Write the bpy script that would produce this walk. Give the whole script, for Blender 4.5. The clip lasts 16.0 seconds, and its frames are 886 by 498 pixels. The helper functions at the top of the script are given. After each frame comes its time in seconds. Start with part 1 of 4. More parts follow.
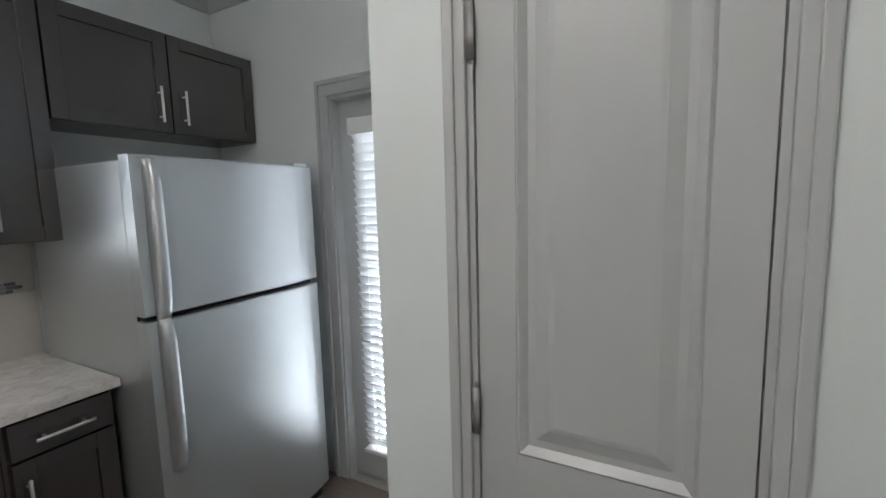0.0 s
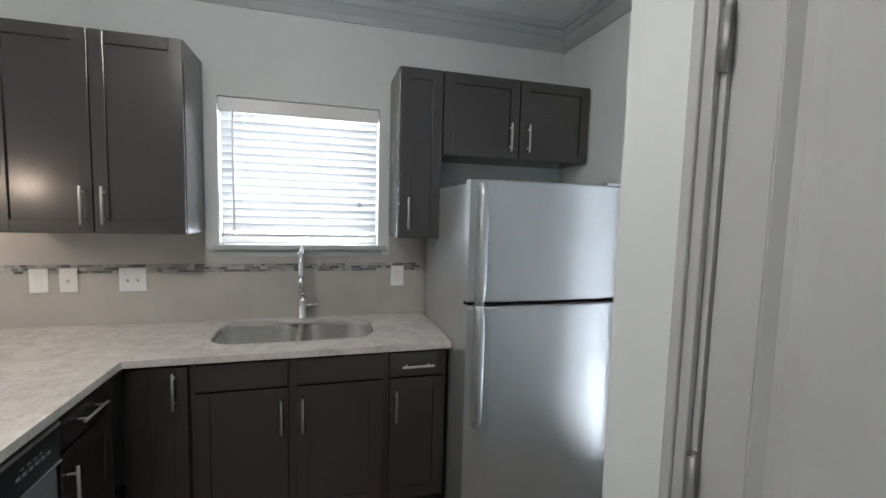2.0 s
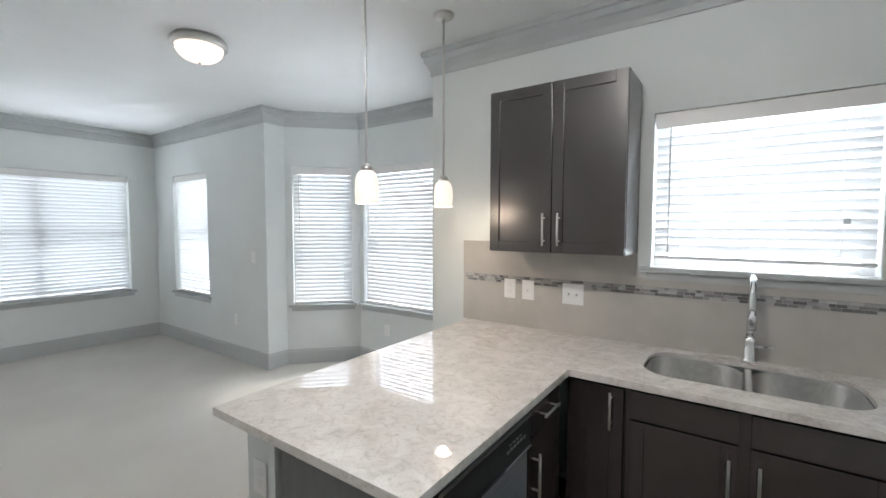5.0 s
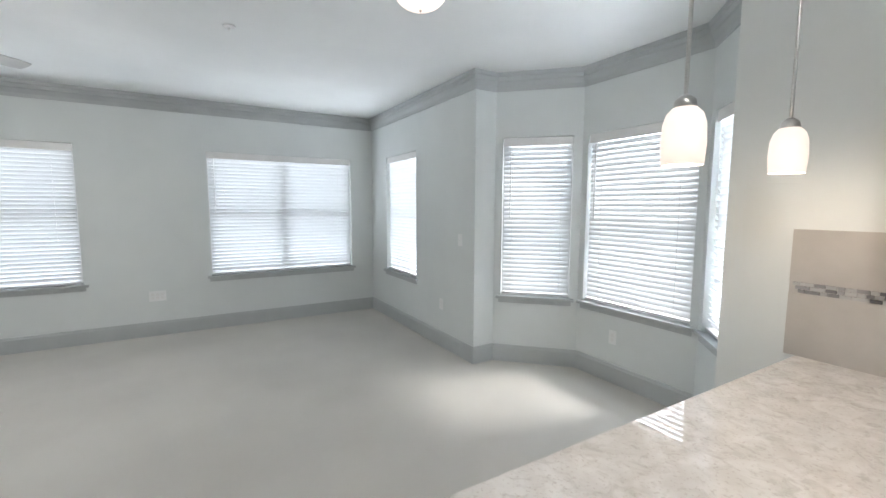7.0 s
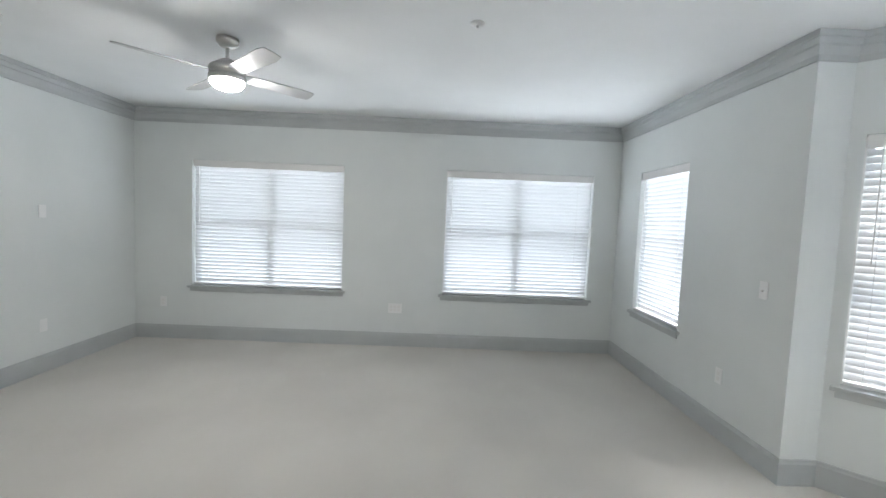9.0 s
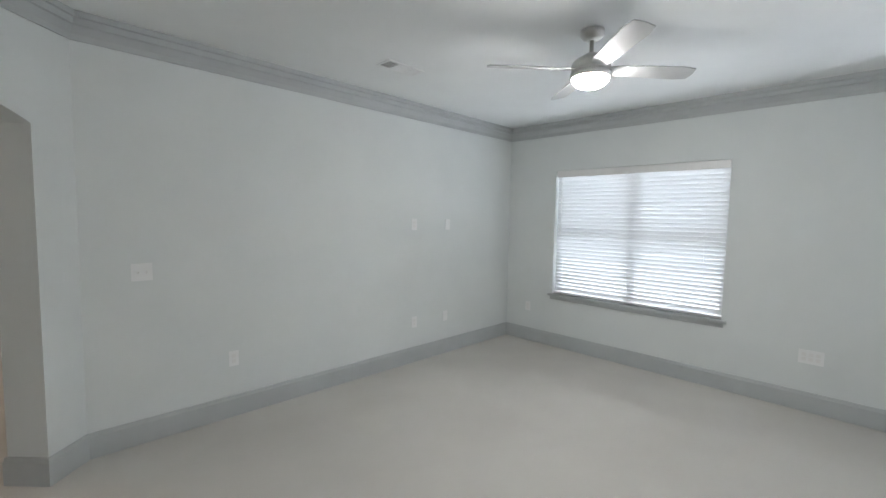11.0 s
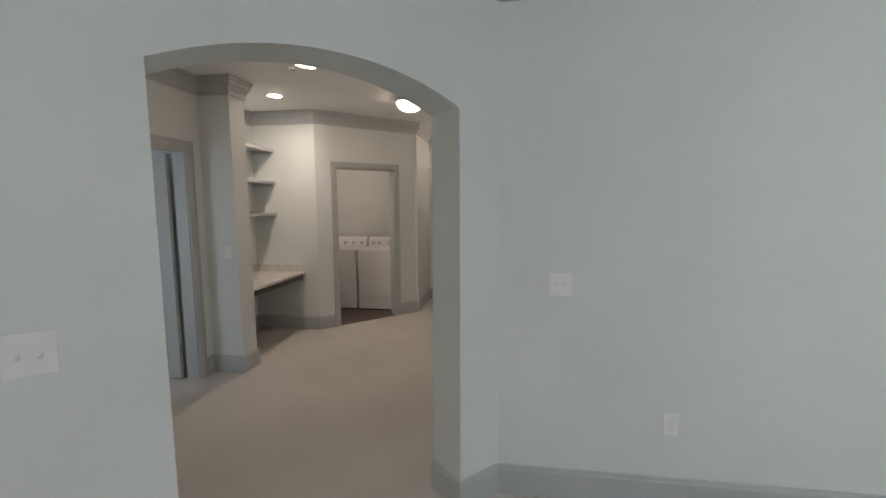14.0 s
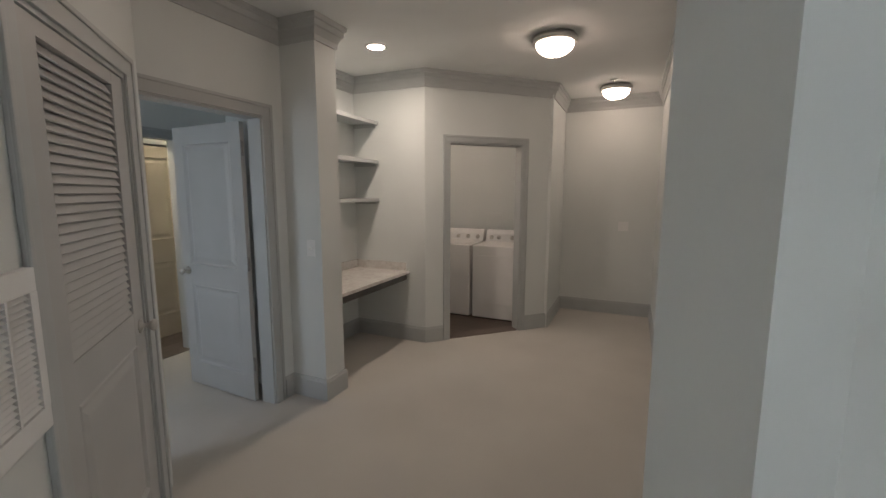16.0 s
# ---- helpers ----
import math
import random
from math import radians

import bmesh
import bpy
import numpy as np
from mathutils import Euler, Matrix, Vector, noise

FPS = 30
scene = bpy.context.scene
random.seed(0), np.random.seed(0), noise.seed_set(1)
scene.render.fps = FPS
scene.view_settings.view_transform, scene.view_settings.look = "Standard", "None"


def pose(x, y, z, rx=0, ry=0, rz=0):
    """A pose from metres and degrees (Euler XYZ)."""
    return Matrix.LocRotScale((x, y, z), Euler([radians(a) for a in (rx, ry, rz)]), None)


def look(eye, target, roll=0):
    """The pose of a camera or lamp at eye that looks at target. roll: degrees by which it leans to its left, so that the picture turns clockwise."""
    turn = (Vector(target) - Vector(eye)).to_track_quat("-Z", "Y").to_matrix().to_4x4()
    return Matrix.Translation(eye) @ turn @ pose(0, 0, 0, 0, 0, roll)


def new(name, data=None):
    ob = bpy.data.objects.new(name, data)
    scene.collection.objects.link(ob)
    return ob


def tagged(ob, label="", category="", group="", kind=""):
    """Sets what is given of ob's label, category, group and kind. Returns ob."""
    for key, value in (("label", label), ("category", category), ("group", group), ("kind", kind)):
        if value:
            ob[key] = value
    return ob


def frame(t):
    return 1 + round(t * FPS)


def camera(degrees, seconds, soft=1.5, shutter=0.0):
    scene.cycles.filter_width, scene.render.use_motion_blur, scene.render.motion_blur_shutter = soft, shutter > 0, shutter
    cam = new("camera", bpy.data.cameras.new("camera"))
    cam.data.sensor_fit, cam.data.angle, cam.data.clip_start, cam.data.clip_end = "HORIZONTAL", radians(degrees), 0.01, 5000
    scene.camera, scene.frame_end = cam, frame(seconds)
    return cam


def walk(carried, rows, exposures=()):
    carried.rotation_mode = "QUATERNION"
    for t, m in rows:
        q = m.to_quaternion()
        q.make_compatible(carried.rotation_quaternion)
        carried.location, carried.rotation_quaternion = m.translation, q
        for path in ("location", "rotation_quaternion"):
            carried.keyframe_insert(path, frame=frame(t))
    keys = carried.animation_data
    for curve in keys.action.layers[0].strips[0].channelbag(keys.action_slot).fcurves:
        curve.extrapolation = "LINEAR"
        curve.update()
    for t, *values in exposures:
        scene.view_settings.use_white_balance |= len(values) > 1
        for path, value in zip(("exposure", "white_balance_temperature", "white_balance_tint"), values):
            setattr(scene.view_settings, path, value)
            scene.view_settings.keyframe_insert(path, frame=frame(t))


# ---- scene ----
cam = camera(92.7, 16.0)
PATH = [
    (0, (1.848, -2.342, 1.498), (3.604, -1.414, 1.268), -1.5),
    (0.5, (1.871, -2.347, 1.496), (3.408, -1.082, 1.302), -0.8),
    (1, (1.885, -2.418, 1.484), (3.127, -0.86, 1.315), 0.0),
    (1.5, (1.925, -2.496, 1.507), (2.829, -0.722, 1.32), 1.2),
    (2, (1.99, -2.555, 1.522), (2.529, -0.636, 1.353), 1.5),
    (2.5, (2.03, -2.594, 1.52), (2.201, -0.606, 1.392), 1.8),
    (3, (2.067, -2.627, 1.531), (1.912, -0.636, 1.42), 1.8),
    (3.5, (2.07, -2.627, 1.529), (1.616, -0.682, 1.409), 1.0),
    (4, (2.002, -2.586, 1.523), (1.287, -0.721, 1.413), 0.7),
    (4.5, (1.903, -2.523, 1.533), (0.959, -0.763, 1.429), 0.4),
    (5, (1.8, -2.465, 1.538), (0.661, -0.824, 1.424), 0.1),
    (7.5, (0.866, -2.12, 1.515), (-0.943, -1.287, 1.339), 1.1),
    (8, (0.704, -2.079, 1.499), (-1.19, -1.452, 1.368), 2.2),
    (8.2, (0.613, -2.08, 1.528), (-1.312, -1.551, 1.399), 2.2),
    (10.3, (0.002, -2.206, 1.572), (-1.748, -3.162, 1.421), 1.8),
    (10.5, (-0.024, -2.236, 1.56), (-1.685, -3.339, 1.41), 1.4),
    (11, (-0.18, -2.3, 1.582), (-1.588, -3.712, 1.43), 1.1),
    (11.5, (-0.256, -2.433, 1.589), (-1.344, -4.106, 1.455), 1.4),
    (12, (-0.343, -2.572, 1.606), (-1.044, -4.439, 1.458), 1.4),
    (12.5, (-0.462, -2.717, 1.612), (-0.748, -4.687, 1.424), 0.6),
    (13, (-0.503, -2.937, 1.6), (-0.526, -4.925, 1.385), -0.4),
    (13.5, (-0.499, -3.193, 1.601), (-0.357, -5.178, 1.393), -0.8),
    (14, (-0.465, -3.478, 1.594), (-0.162, -5.444, 1.382), -0.4),
    (14.5, (-0.416, -3.775, 1.581), (0.09, -5.696, 1.352), 0.3),
    (15, (-0.306, -4.07, 1.585), (0.365, -5.936, 1.325), 0.8),
    (15.5, (-0.173, -4.34, 1.584), (0.609, -6.163, 1.324), 0.7),
    (16, (-0.009, -4.649, 1.56), (0.799, -6.459, 1.296), 0.1),
]
walk(cam, [(t, look(eye, target, roll)) for t, eye, target, roll in PATH], [(0, 0.98), (3, 1.22), (5, 1.36), (8.5, 1.34), (11, 1.28), (13.5, 1.28), (16, 1.14)])

# ---- light ----
world = bpy.data.worlds.new("world")
scene.world = world
world.use_nodes = True
_bg = world.node_tree.nodes["Background"]
_sky = world.node_tree.nodes.new("ShaderNodeTexSky")
_sky.sky_type, _sky.sun_disc = "NISHITA", False
_sky.sun_elevation, _sky.sun_rotation = radians(50), radians(20)
world.node_tree.links.new(_sky.outputs[0], _bg.inputs[0])
_bg.inputs[1].default_value = 0.15
_sun = new("sun", bpy.data.lights.new("sun", "SUN"))
_sun.data.energy, _sun.data.angle, _sun.data.color = 1.5, radians(10), (1, 0.96, 0.9)
_sun.matrix_world = pose(0, 0, 20, 40, 0, 160)
DAY = 1.0           # strength of the daylight in the window openings
SKY_TINT = (0.875, 0.925, 1.03)
WARM = (1.0, 0.755, 0.61)


def daylight(x, y, z, wide, high, turn, power):
    """The sky's light in a window's opening; turn: the way it shines, degrees about z from +y."""
    l = new("window_daylight", bpy.data.lights.new("window_daylight", "AREA"))
    l.data.shape, l.data.size, l.data.size_y = "RECTANGLE", wide, high
    l.data.energy, l.data.color = power * DAY, SKY_TINT
    l.matrix_world = pose(x, y, z, 90, 0, turn)


# ---- materials ----
def base(name, rough=0.5, metal=0.0):
    m = bpy.data.materials.new(name)
    m.use_nodes = True
    b = m.node_tree.nodes["Principled BSDF"]
    b.inputs["Roughness"].default_value, b.inputs["Metallic"].default_value = rough, metal
    return m, m.node_tree.nodes, m.node_tree.links, b


def grained(name, low, high, scale=6, detail=6, rough=0.5, metal=0.0, bump=0.0, bump_scale=60, stretch=(1, 1, 1)):
    """A surface whose colour wanders between two shades, with fine relief."""
    m, n, l, b = base(name, rough, metal)
    at = n.new("ShaderNodeTexCoord")
    mp = n.new("ShaderNodeMapping")
    mp.inputs["Scale"].default_value = stretch
    l.new(at.outputs["Object"], mp.inputs[0])
    nz = n.new("ShaderNodeTexNoise")
    nz.inputs["Scale"].default_value, nz.inputs["Detail"].default_value = scale, detail
    l.new(mp.outputs[0], nz.inputs["Vector"])
    rp = n.new("ShaderNodeValToRGB")
    rp.color_ramp.elements[0].position, rp.color_ramp.elements[1].position = 0.35, 0.65
    rp.color_ramp.elements[0].color, rp.color_ramp.elements[1].color = (*low, 1), (*high, 1)
    l.new(nz.outputs["Fac"], rp.inputs[0])
    l.new(rp.outputs[0], b.inputs["Base Color"])
    if bump:
        n2 = n.new("ShaderNodeTexNoise")
        n2.inputs["Scale"].default_value, n2.inputs["Detail"].default_value = bump_scale, 4
        l.new(mp.outputs[0], n2.inputs["Vector"])
        bp = n.new("ShaderNodeBump")
        bp.inputs["Strength"].default_value, bp.inputs["Distance"].default_value = bump, 0.004
        l.new(n2.outputs["Fac"], bp.inputs["Height"])
        l.new(bp.outputs[0], b.inputs["Normal"])
    return m


WALL = grained("wall_paint", (0.650, 0.682, 0.677), (0.685, 0.717, 0.710), 1.5, 4, 0.75, bump=0.12, bump_scale=140)
CEIL = grained("ceiling_paint", (0.79, 0.81, 0.81), (0.82, 0.84, 0.84), 2, 4, 0.85, bump=0.2, bump_scale=90)
TRIM = grained("grey_trim_paint", (0.425, 0.45, 0.455), (0.455, 0.48, 0.485), 3, 4, 0.4)
CAB = grained("dark_stained_wood", (0.021, 0.0160, 0.016), (0.024, 0.0180, 0.018), 4, 3, 0.27, stretch=(12, 12, 0.8))
CAB.node_tree.nodes["Principled BSDF"].inputs["IOR"].default_value = 2.05
WHITE = grained("white_paint", (0.72, 0.72, 0.71), (0.76, 0.76, 0.75), 3, 3, 0.35)


DOORPAINT = grained("door_paint", (0.42, 0.43, 0.43), (0.45, 0.46, 0.46), 3, 4, 0.38, bump=0.05, bump_scale=80)
FRIDGE = grained("satin_steel", (0.56, 0.58, 0.59), (0.60, 0.62, 0.63), 2, 3, 0.30, 0.75, bump=0.04, bump_scale=160)
NICKEL = grained("brushed_nickel", (0.55, 0.54, 0.52), (0.62, 0.61, 0.59), 40, 3, 0.28, 1.0, stretch=(1, 1, 12))
CHROME = grained("chrome", (0.78, 0.79, 0.80), (0.82, 0.83, 0.84), 3, 2, 0.2, 1.0)
STEEL = grained("sink_steel", (0.50, 0.50, 0.49), (0.58, 0.58, 0.57), 30, 4, 0.32, 0.95, stretch=(1, 14, 1))
BLACK = grained("black_plastic", (0.018, 0.022, 0.023), (0.026, 0.03, 0.031), 6, 3, 0.35)
DISHDOOR = grained("dishwasher_door", (0.32, 0.35, 0.375), (0.37, 0.40, 0.425), 4, 4, 0.34, 0.55, stretch=(1, 1, 16))
SPLASH = grained("backsplash_tile", (0.42, 0.40, 0.375), (0.47, 0.45, 0.425), 5, 6, 0.3, bump=0.05, bump_scale=40)
PLATE = grained("plate_plastic", (0.76, 0.77, 0.77), (0.79, 0.80, 0.80), 8, 2, 0.35)
# near-black: shade of gaps and openings put into colour; also toe kicks, underlay
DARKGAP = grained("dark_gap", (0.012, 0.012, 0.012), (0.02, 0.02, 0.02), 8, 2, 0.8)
BLADE = grained("fan_blade", (0.44, 0.45, 0.45), (0.50, 0.51, 0.51), 4, 4, 0.6)
HINGE = grained("dull_hinge_steel", (0.30, 0.30, 0.295), (0.36, 0.36, 0.35), 30, 3, 0.5, 0.6)
GRASS = grained("lawn", (0.05, 0.09, 0.03), (0.10, 0.13, 0.05), 3, 8, 0.9)
# grey holds the end panel's reflected light; also used for grille backings
GREYPANEL = grained("grey_panel", (0.115, 0.12, 0.12), (0.14, 0.145, 0.145), 4, 5, 0.4, stretch=(6, 6, 0.8))
# cream door, with some warm lamplight put into the colour
CREAM = grained("cream_lamplit_door", (0.62, 0.56, 0.46), (0.66, 0.60, 0.50), 3, 3, 0.4)


def speckled():
    """Polished stone: pale ground with grey and tan clouds and fine flecks."""
    m, n, l, b = base("polished_stone", 0.006)
    at = n.new("ShaderNodeTexCoord")
    big, mid_, fine = [n.new("ShaderNodeTexNoise") for _ in range(3)]
    for k, sc, d, dist in ((big, 7, 6, 1.6), (mid_, 22, 5, 1.4), (fine, 110, 4, 0.0)):
        k.inputs["Scale"].default_value, k.inputs["Detail"].default_value, k.inputs["Distortion"].default_value = sc, d, dist
        l.new(at.outputs["Object"], k.inputs["Vector"])
    r1, r2, r3 = [n.new("ShaderNodeValToRGB") for _ in range(3)]
    for r, p0, p1, c0, c1 in ((r1, 0.38, 0.66, (0.63, 0.605, 0.575), (0.74, 0.72, 0.695)),
                              (r2, 0.30, 0.50, (0.72, 0.70, 0.68), (1, 1, 1)), (r3, 0.33, 0.42, (0.76, 0.73, 0.70), (1, 1, 1))):
        r.color_ramp.elements[0].position, r.color_ramp.elements[1].position = p0, p1
        r.color_ramp.elements[0].color, r.color_ramp.elements[1].color = (*c0, 1), (*c1, 1)
    for k, r in ((big, r1), (mid_, r2), (fine, r3)):
        l.new(k.outputs["Fac"], r.inputs[0])
    last = r1
    for r in (r2, r3):
        x = n.new("ShaderNodeMixRGB")
        x.blend_type, x.inputs[0].default_value = "MULTIPLY", 0.6
        l.new(last.outputs[0], x.inputs[1])
        l.new(r.outputs[0], x.inputs[2])
        last = x
    l.new(last.outputs[0], b.inputs["Base Color"])
    b.inputs["IOR"].default_value = 2.4
    return m


STONE = speckled()


def carpet():
    m, n, l, b = base("carpet", 0.95)
    at = n.new("ShaderNodeTexCoord")
    big, fine = n.new("ShaderNodeTexNoise"), n.new("ShaderNodeTexNoise")
    big.inputs["Scale"].default_value, big.inputs["Detail"].default_value = 1.1, 5
    fine.inputs["Scale"].default_value, fine.inputs["Detail"].default_value = 230, 3
    r1, r2 = n.new("ShaderNodeValToRGB"), n.new("ShaderNodeValToRGB")
    for r, p0, p1, c0, c1 in ((r1, 0.35, 0.65, (0.565, 0.55, 0.515), (0.63, 0.615, 0.575)), (r2, 0.3, 0.7, (0.78, 0.78, 0.78), (1, 1, 1))):
        r.color_ramp.elements[0].position, r.color_ramp.elements[1].position = p0, p1
        r.color_ramp.elements[0].color, r.color_ramp.elements[1].color = (*c0, 1), (*c1, 1)
    for k, r in ((big, r1), (fine, r2)):
        l.new(at.outputs["Object"], k.inputs["Vector"])
        l.new(k.outputs["Fac"], r.inputs[0])
    x = n.new("ShaderNodeMixRGB")
    x.blend_type, x.inputs[0].default_value = "MULTIPLY", 1
    l.new(r1.outputs[0], x.inputs[1])
    l.new(r2.outputs[0], x.inputs[2])
    l.new(x.outputs[0], b.inputs["Base Color"])
    bp = n.new("ShaderNodeBump")
    bp.inputs["Strength"].default_value, bp.inputs["Distance"].default_value = 0.7, 0.006
    l.new(fine.outputs["Fac"], bp.inputs["Height"])
    l.new(bp.outputs[0], b.inputs["Normal"])
    return m


CARPET = carpet()


def by_piece(name, low, high, rough, stretch=(1, 1, 1), scale=6):
    """Grain as in grained(), with a shade of its own for each piece."""
    m, n, l, b = base(name, rough)
    at, mp, nz, info, rp, mx = [n.new("ShaderNode" + k) for k in ("TexCoord", "Mapping", "TexNoise", "ObjectInfo", "ValToRGB", "MixRGB")]
    mp.inputs["Scale"].default_value = stretch
    nz.inputs["Scale"].default_value, nz.inputs["Detail"].default_value = scale, 8
    l.new(at.outputs["Object"], mp.inputs[0])
    l.new(mp.outputs[0], nz.inputs["Vector"])
    rp.color_ramp.elements[0].color, rp.color_ramp.elements[1].color = (*low, 1), (*high, 1)
    l.new(info.outputs["Random"], rp.inputs[0])
    mx.blend_type, mx.inputs[0].default_value = "MULTIPLY", 0.45
    l.new(rp.outputs[0], mx.inputs[1])
    l.new(nz.outputs["Fac"], mx.inputs[2])
    l.new(mx.outputs[0], b.inputs["Base Color"])
    return m


PLANK = by_piece("vinyl_plank", (0.20, 0.165, 0.14), (0.32, 0.27, 0.235), 0.4, (14, 1, 1), 7)
PLANKDARK = by_piece("dark_plank", (0.10, 0.075, 0.06), (0.17, 0.13, 0.11), 0.35, (1, 14, 1), 7)
MOSAIC = by_piece("mosaic_glass", (0.17, 0.17, 0.18), (0.62, 0.62, 0.62), 0.18)


def slat_material():
    """White blind slat: lets a share of the daylight through."""
    m, n, l, b = base("blind_slat", 0.45)
    b.inputs["Base Color"].default_value = (0.82, 0.83, 0.83, 1)
    tr, mx = n.new("ShaderNodeBsdfTranslucent"), n.new("ShaderNodeMixShader")
    tr.inputs[0].default_value = (0.80, 0.83, 0.86, 1)
    mx.inputs[0].default_value = 0.14
    l.new(b.outputs[0], mx.inputs[1])
    l.new(tr.outputs[0], mx.inputs[2])
    l.new(mx.outputs[0], n["Material Output"].inputs[0])
    return m


SLAT = slat_material()


def glass():
    m, n, l, b = base("window_glass", 0.0)
    b.inputs["Transmission Weight"].default_value, b.inputs["IOR"].default_value = 1.0, 1.45
    b.inputs["Base Color"].default_value = (0.97, 0.99, 0.98, 1)
    return m


GLASS = glass()


def glow(name, color, strength):
    m, n, l, b = base(name, 0.3)
    b.inputs["Base Color"].default_value = (0.8, 0.79, 0.77, 1)
    b.inputs["Emission Color"].default_value, b.inputs["Emission Strength"].default_value = (*color, 1), strength
    return m


LIT_PENDANT = glow("lit_pendant_glass", (1.0, 0.80, 0.68), 0.35)
LIT_PENDANT.node_tree.nodes["Principled BSDF"].inputs["Base Color"].default_value = (0.62, 0.58, 0.54, 1)
LIT_LIVING = glow("lit_dome_glass", (1.0, 0.80, 0.67), 0.40)
LIT_FAN = glow("lit_fan_bowl", (1.0, 0.98, 0.97), 75.0)
# glow of the added fill lamp over the kitchen
FILL_KITCHEN = glow("kitchen_fill_glass", (1.0, 0.95, 0.91), 40.0)
LIT_BATH = glow("lit_bath_glass", (1.0, 0.80, 0.58), 26.0)
# glow of the added laundry lamp, in place of spill from the hall
FILL_LAUNDRY = glow("laundry_fill_glass", WARM, 13.0)
LIT_HALL = glow("lit_hall_glass", WARM, 6.8)
LIT_CAN = glow("lit_downlight", (1.0, 0.82, 0.69), 138.0)

# ---- building helpers ----
def finish(name, bm, mat, parent=None, label="", smooth=False):
    me = bpy.data.meshes.new(name)
    bmesh.ops.recalc_face_normals(bm, faces=bm.faces)
    bm.to_mesh(me)
    bm.free()
    me.materials.append(mat)
    if smooth:
        me.polygons.foreach_set("use_smooth", [True] * len(me.polygons))
    ob = new(name, me)
    if parent is not None:
        ob.parent = parent
    return tagged(ob, label) if label else ob


part = finish


def box(bm, lo, hi, bevel=0.0, m=None):
    """A box between two corners, its edges rounded by bevel, moved by m."""
    lo, hi = [min(a, b) for a, b in zip(lo, hi)], [max(a, b) for a, b in zip(lo, hi)]
    vs = [bm.verts.new((x, y, z)) for z in (lo[2], hi[2]) for y in (lo[1], hi[1]) for x in (lo[0], hi[0])]
    fs = [bm.faces.new([vs[i] for i in q]) for q in ((0, 2, 3, 1), (4, 5, 7, 6), (0, 1, 5, 4), (2, 6, 7, 3), (0, 4, 6, 2), (1, 3, 7, 5))]
    if bevel:
        es = {e for f in fs for e in f.edges}
        out = bmesh.ops.bevel(bm, geom=list(es), offset=bevel, segments=2, affect="EDGES", profile=0.6)
        vs = list({v for f in out["faces"] for v in f.verts} | {v for v in vs if v.is_valid})
    if m is not None:
        bmesh.ops.transform(bm, matrix=m, verts=vs)
    return vs


def boxed(lo, hi, bevel=0.0, m=None):
    bm = bmesh.new()
    box(bm, lo, hi, bevel, m)
    return bm


def along(p0, p1):
    """The frame of a wall from p0 to p1: x along it, y into the room (to the left), z up."""
    a = math.atan2(p1[1] - p0[1], p1[0] - p0[0])
    return Matrix.Translation((p0[0], p0[1], 0)) @ Matrix.Rotation(a, 4, "Z")


def length(p0, p1):
    return math.hypot(p1[0] - p0[0], p1[1] - p0[1])


H = 2.743


def wall(name, p0, p1, thick=0.14, holes=(), before=0.0, after=0.0, top=H, mat=None, label=""):
    """A wall whose room face runs from p0 to p1 with the room on its left. holes: (u0, u1, z0, z1)."""
    bm = bmesh.new()
    n = length(p0, p1)
    us = sorted({-before, n + after, *[h[0] for h in holes], *[h[1] for h in holes]})
    zs = sorted({0.0, top, *[h[2] for h in holes], *[h[3] for h in holes]})
    for a, b in zip(us, us[1:]):
        run = None
        for c, d in zip(zs, zs[1:]):
            hole = any(h[0] - 1e-6 < (a + b) / 2 < h[1] and h[2] < (c + d) / 2 < h[3] for h in holes)
            if hole:
                if run:
                    box(bm, (a, -thick, run[0]), (b, 0, run[1]))
                run = None
            else:
                run = (run[0], d) if run else (c, d)
        if run:
            box(bm, (a, -thick, run[0]), (b, 0, run[1]))
    ob = finish(name, bm, mat or WALL)
    ob.matrix_world = along(p0, p1)
    return tagged(ob, label, "wall", kind="structure")


def thing(name, label, category, m=None, group="", kind=""):
    """An Empty at the base of a thing, which carries its parts."""
    ob = new(name)
    ob.empty_display_size = 0.1
    if m is not None:
        ob.matrix_world = m
    return tagged(ob, label, category, group, kind)


def lathe(bm, profile, n=28, m=None):
    """Turn a profile of (radius, z) about z."""
    rings = []
    for r, z in profile:
        if r < 1e-5:
            rings.append([bm.verts.new((0, 0, z))])
        else:
            rings.append([bm.verts.new((r * math.cos(2 * math.pi * k / n), r * math.sin(2 * math.pi * k / n), z)) for k in range(n)])
    for a, b in zip(rings, rings[1:]):
        for k in range(n):
            q = [a[k % len(a)], a[(k + 1) % len(a)], b[(k + 1) % len(b)], b[k % len(b)]]
            q = list(dict.fromkeys(q))
            if len(q) > 2:
                bm.faces.new(q)
    if m is not None:
        bmesh.ops.transform(bm, matrix=m, verts=[v for r in rings for v in r])


def rod(bm, a, b, r, n=12):
    """A round bar from a to b."""
    a, b = Vector(a), Vector(b)
    m = Matrix.Translation(a) @ (b - a).to_track_quat("Z", "Y").to_matrix().to_4x4()
    d = (b - a).length
    lathe(bm, [(0, 0), (r * 0.85, 0), (r, r * 0.2), (r, d - r * 0.2), (r * 0.85, d), (0, d)], n, m)


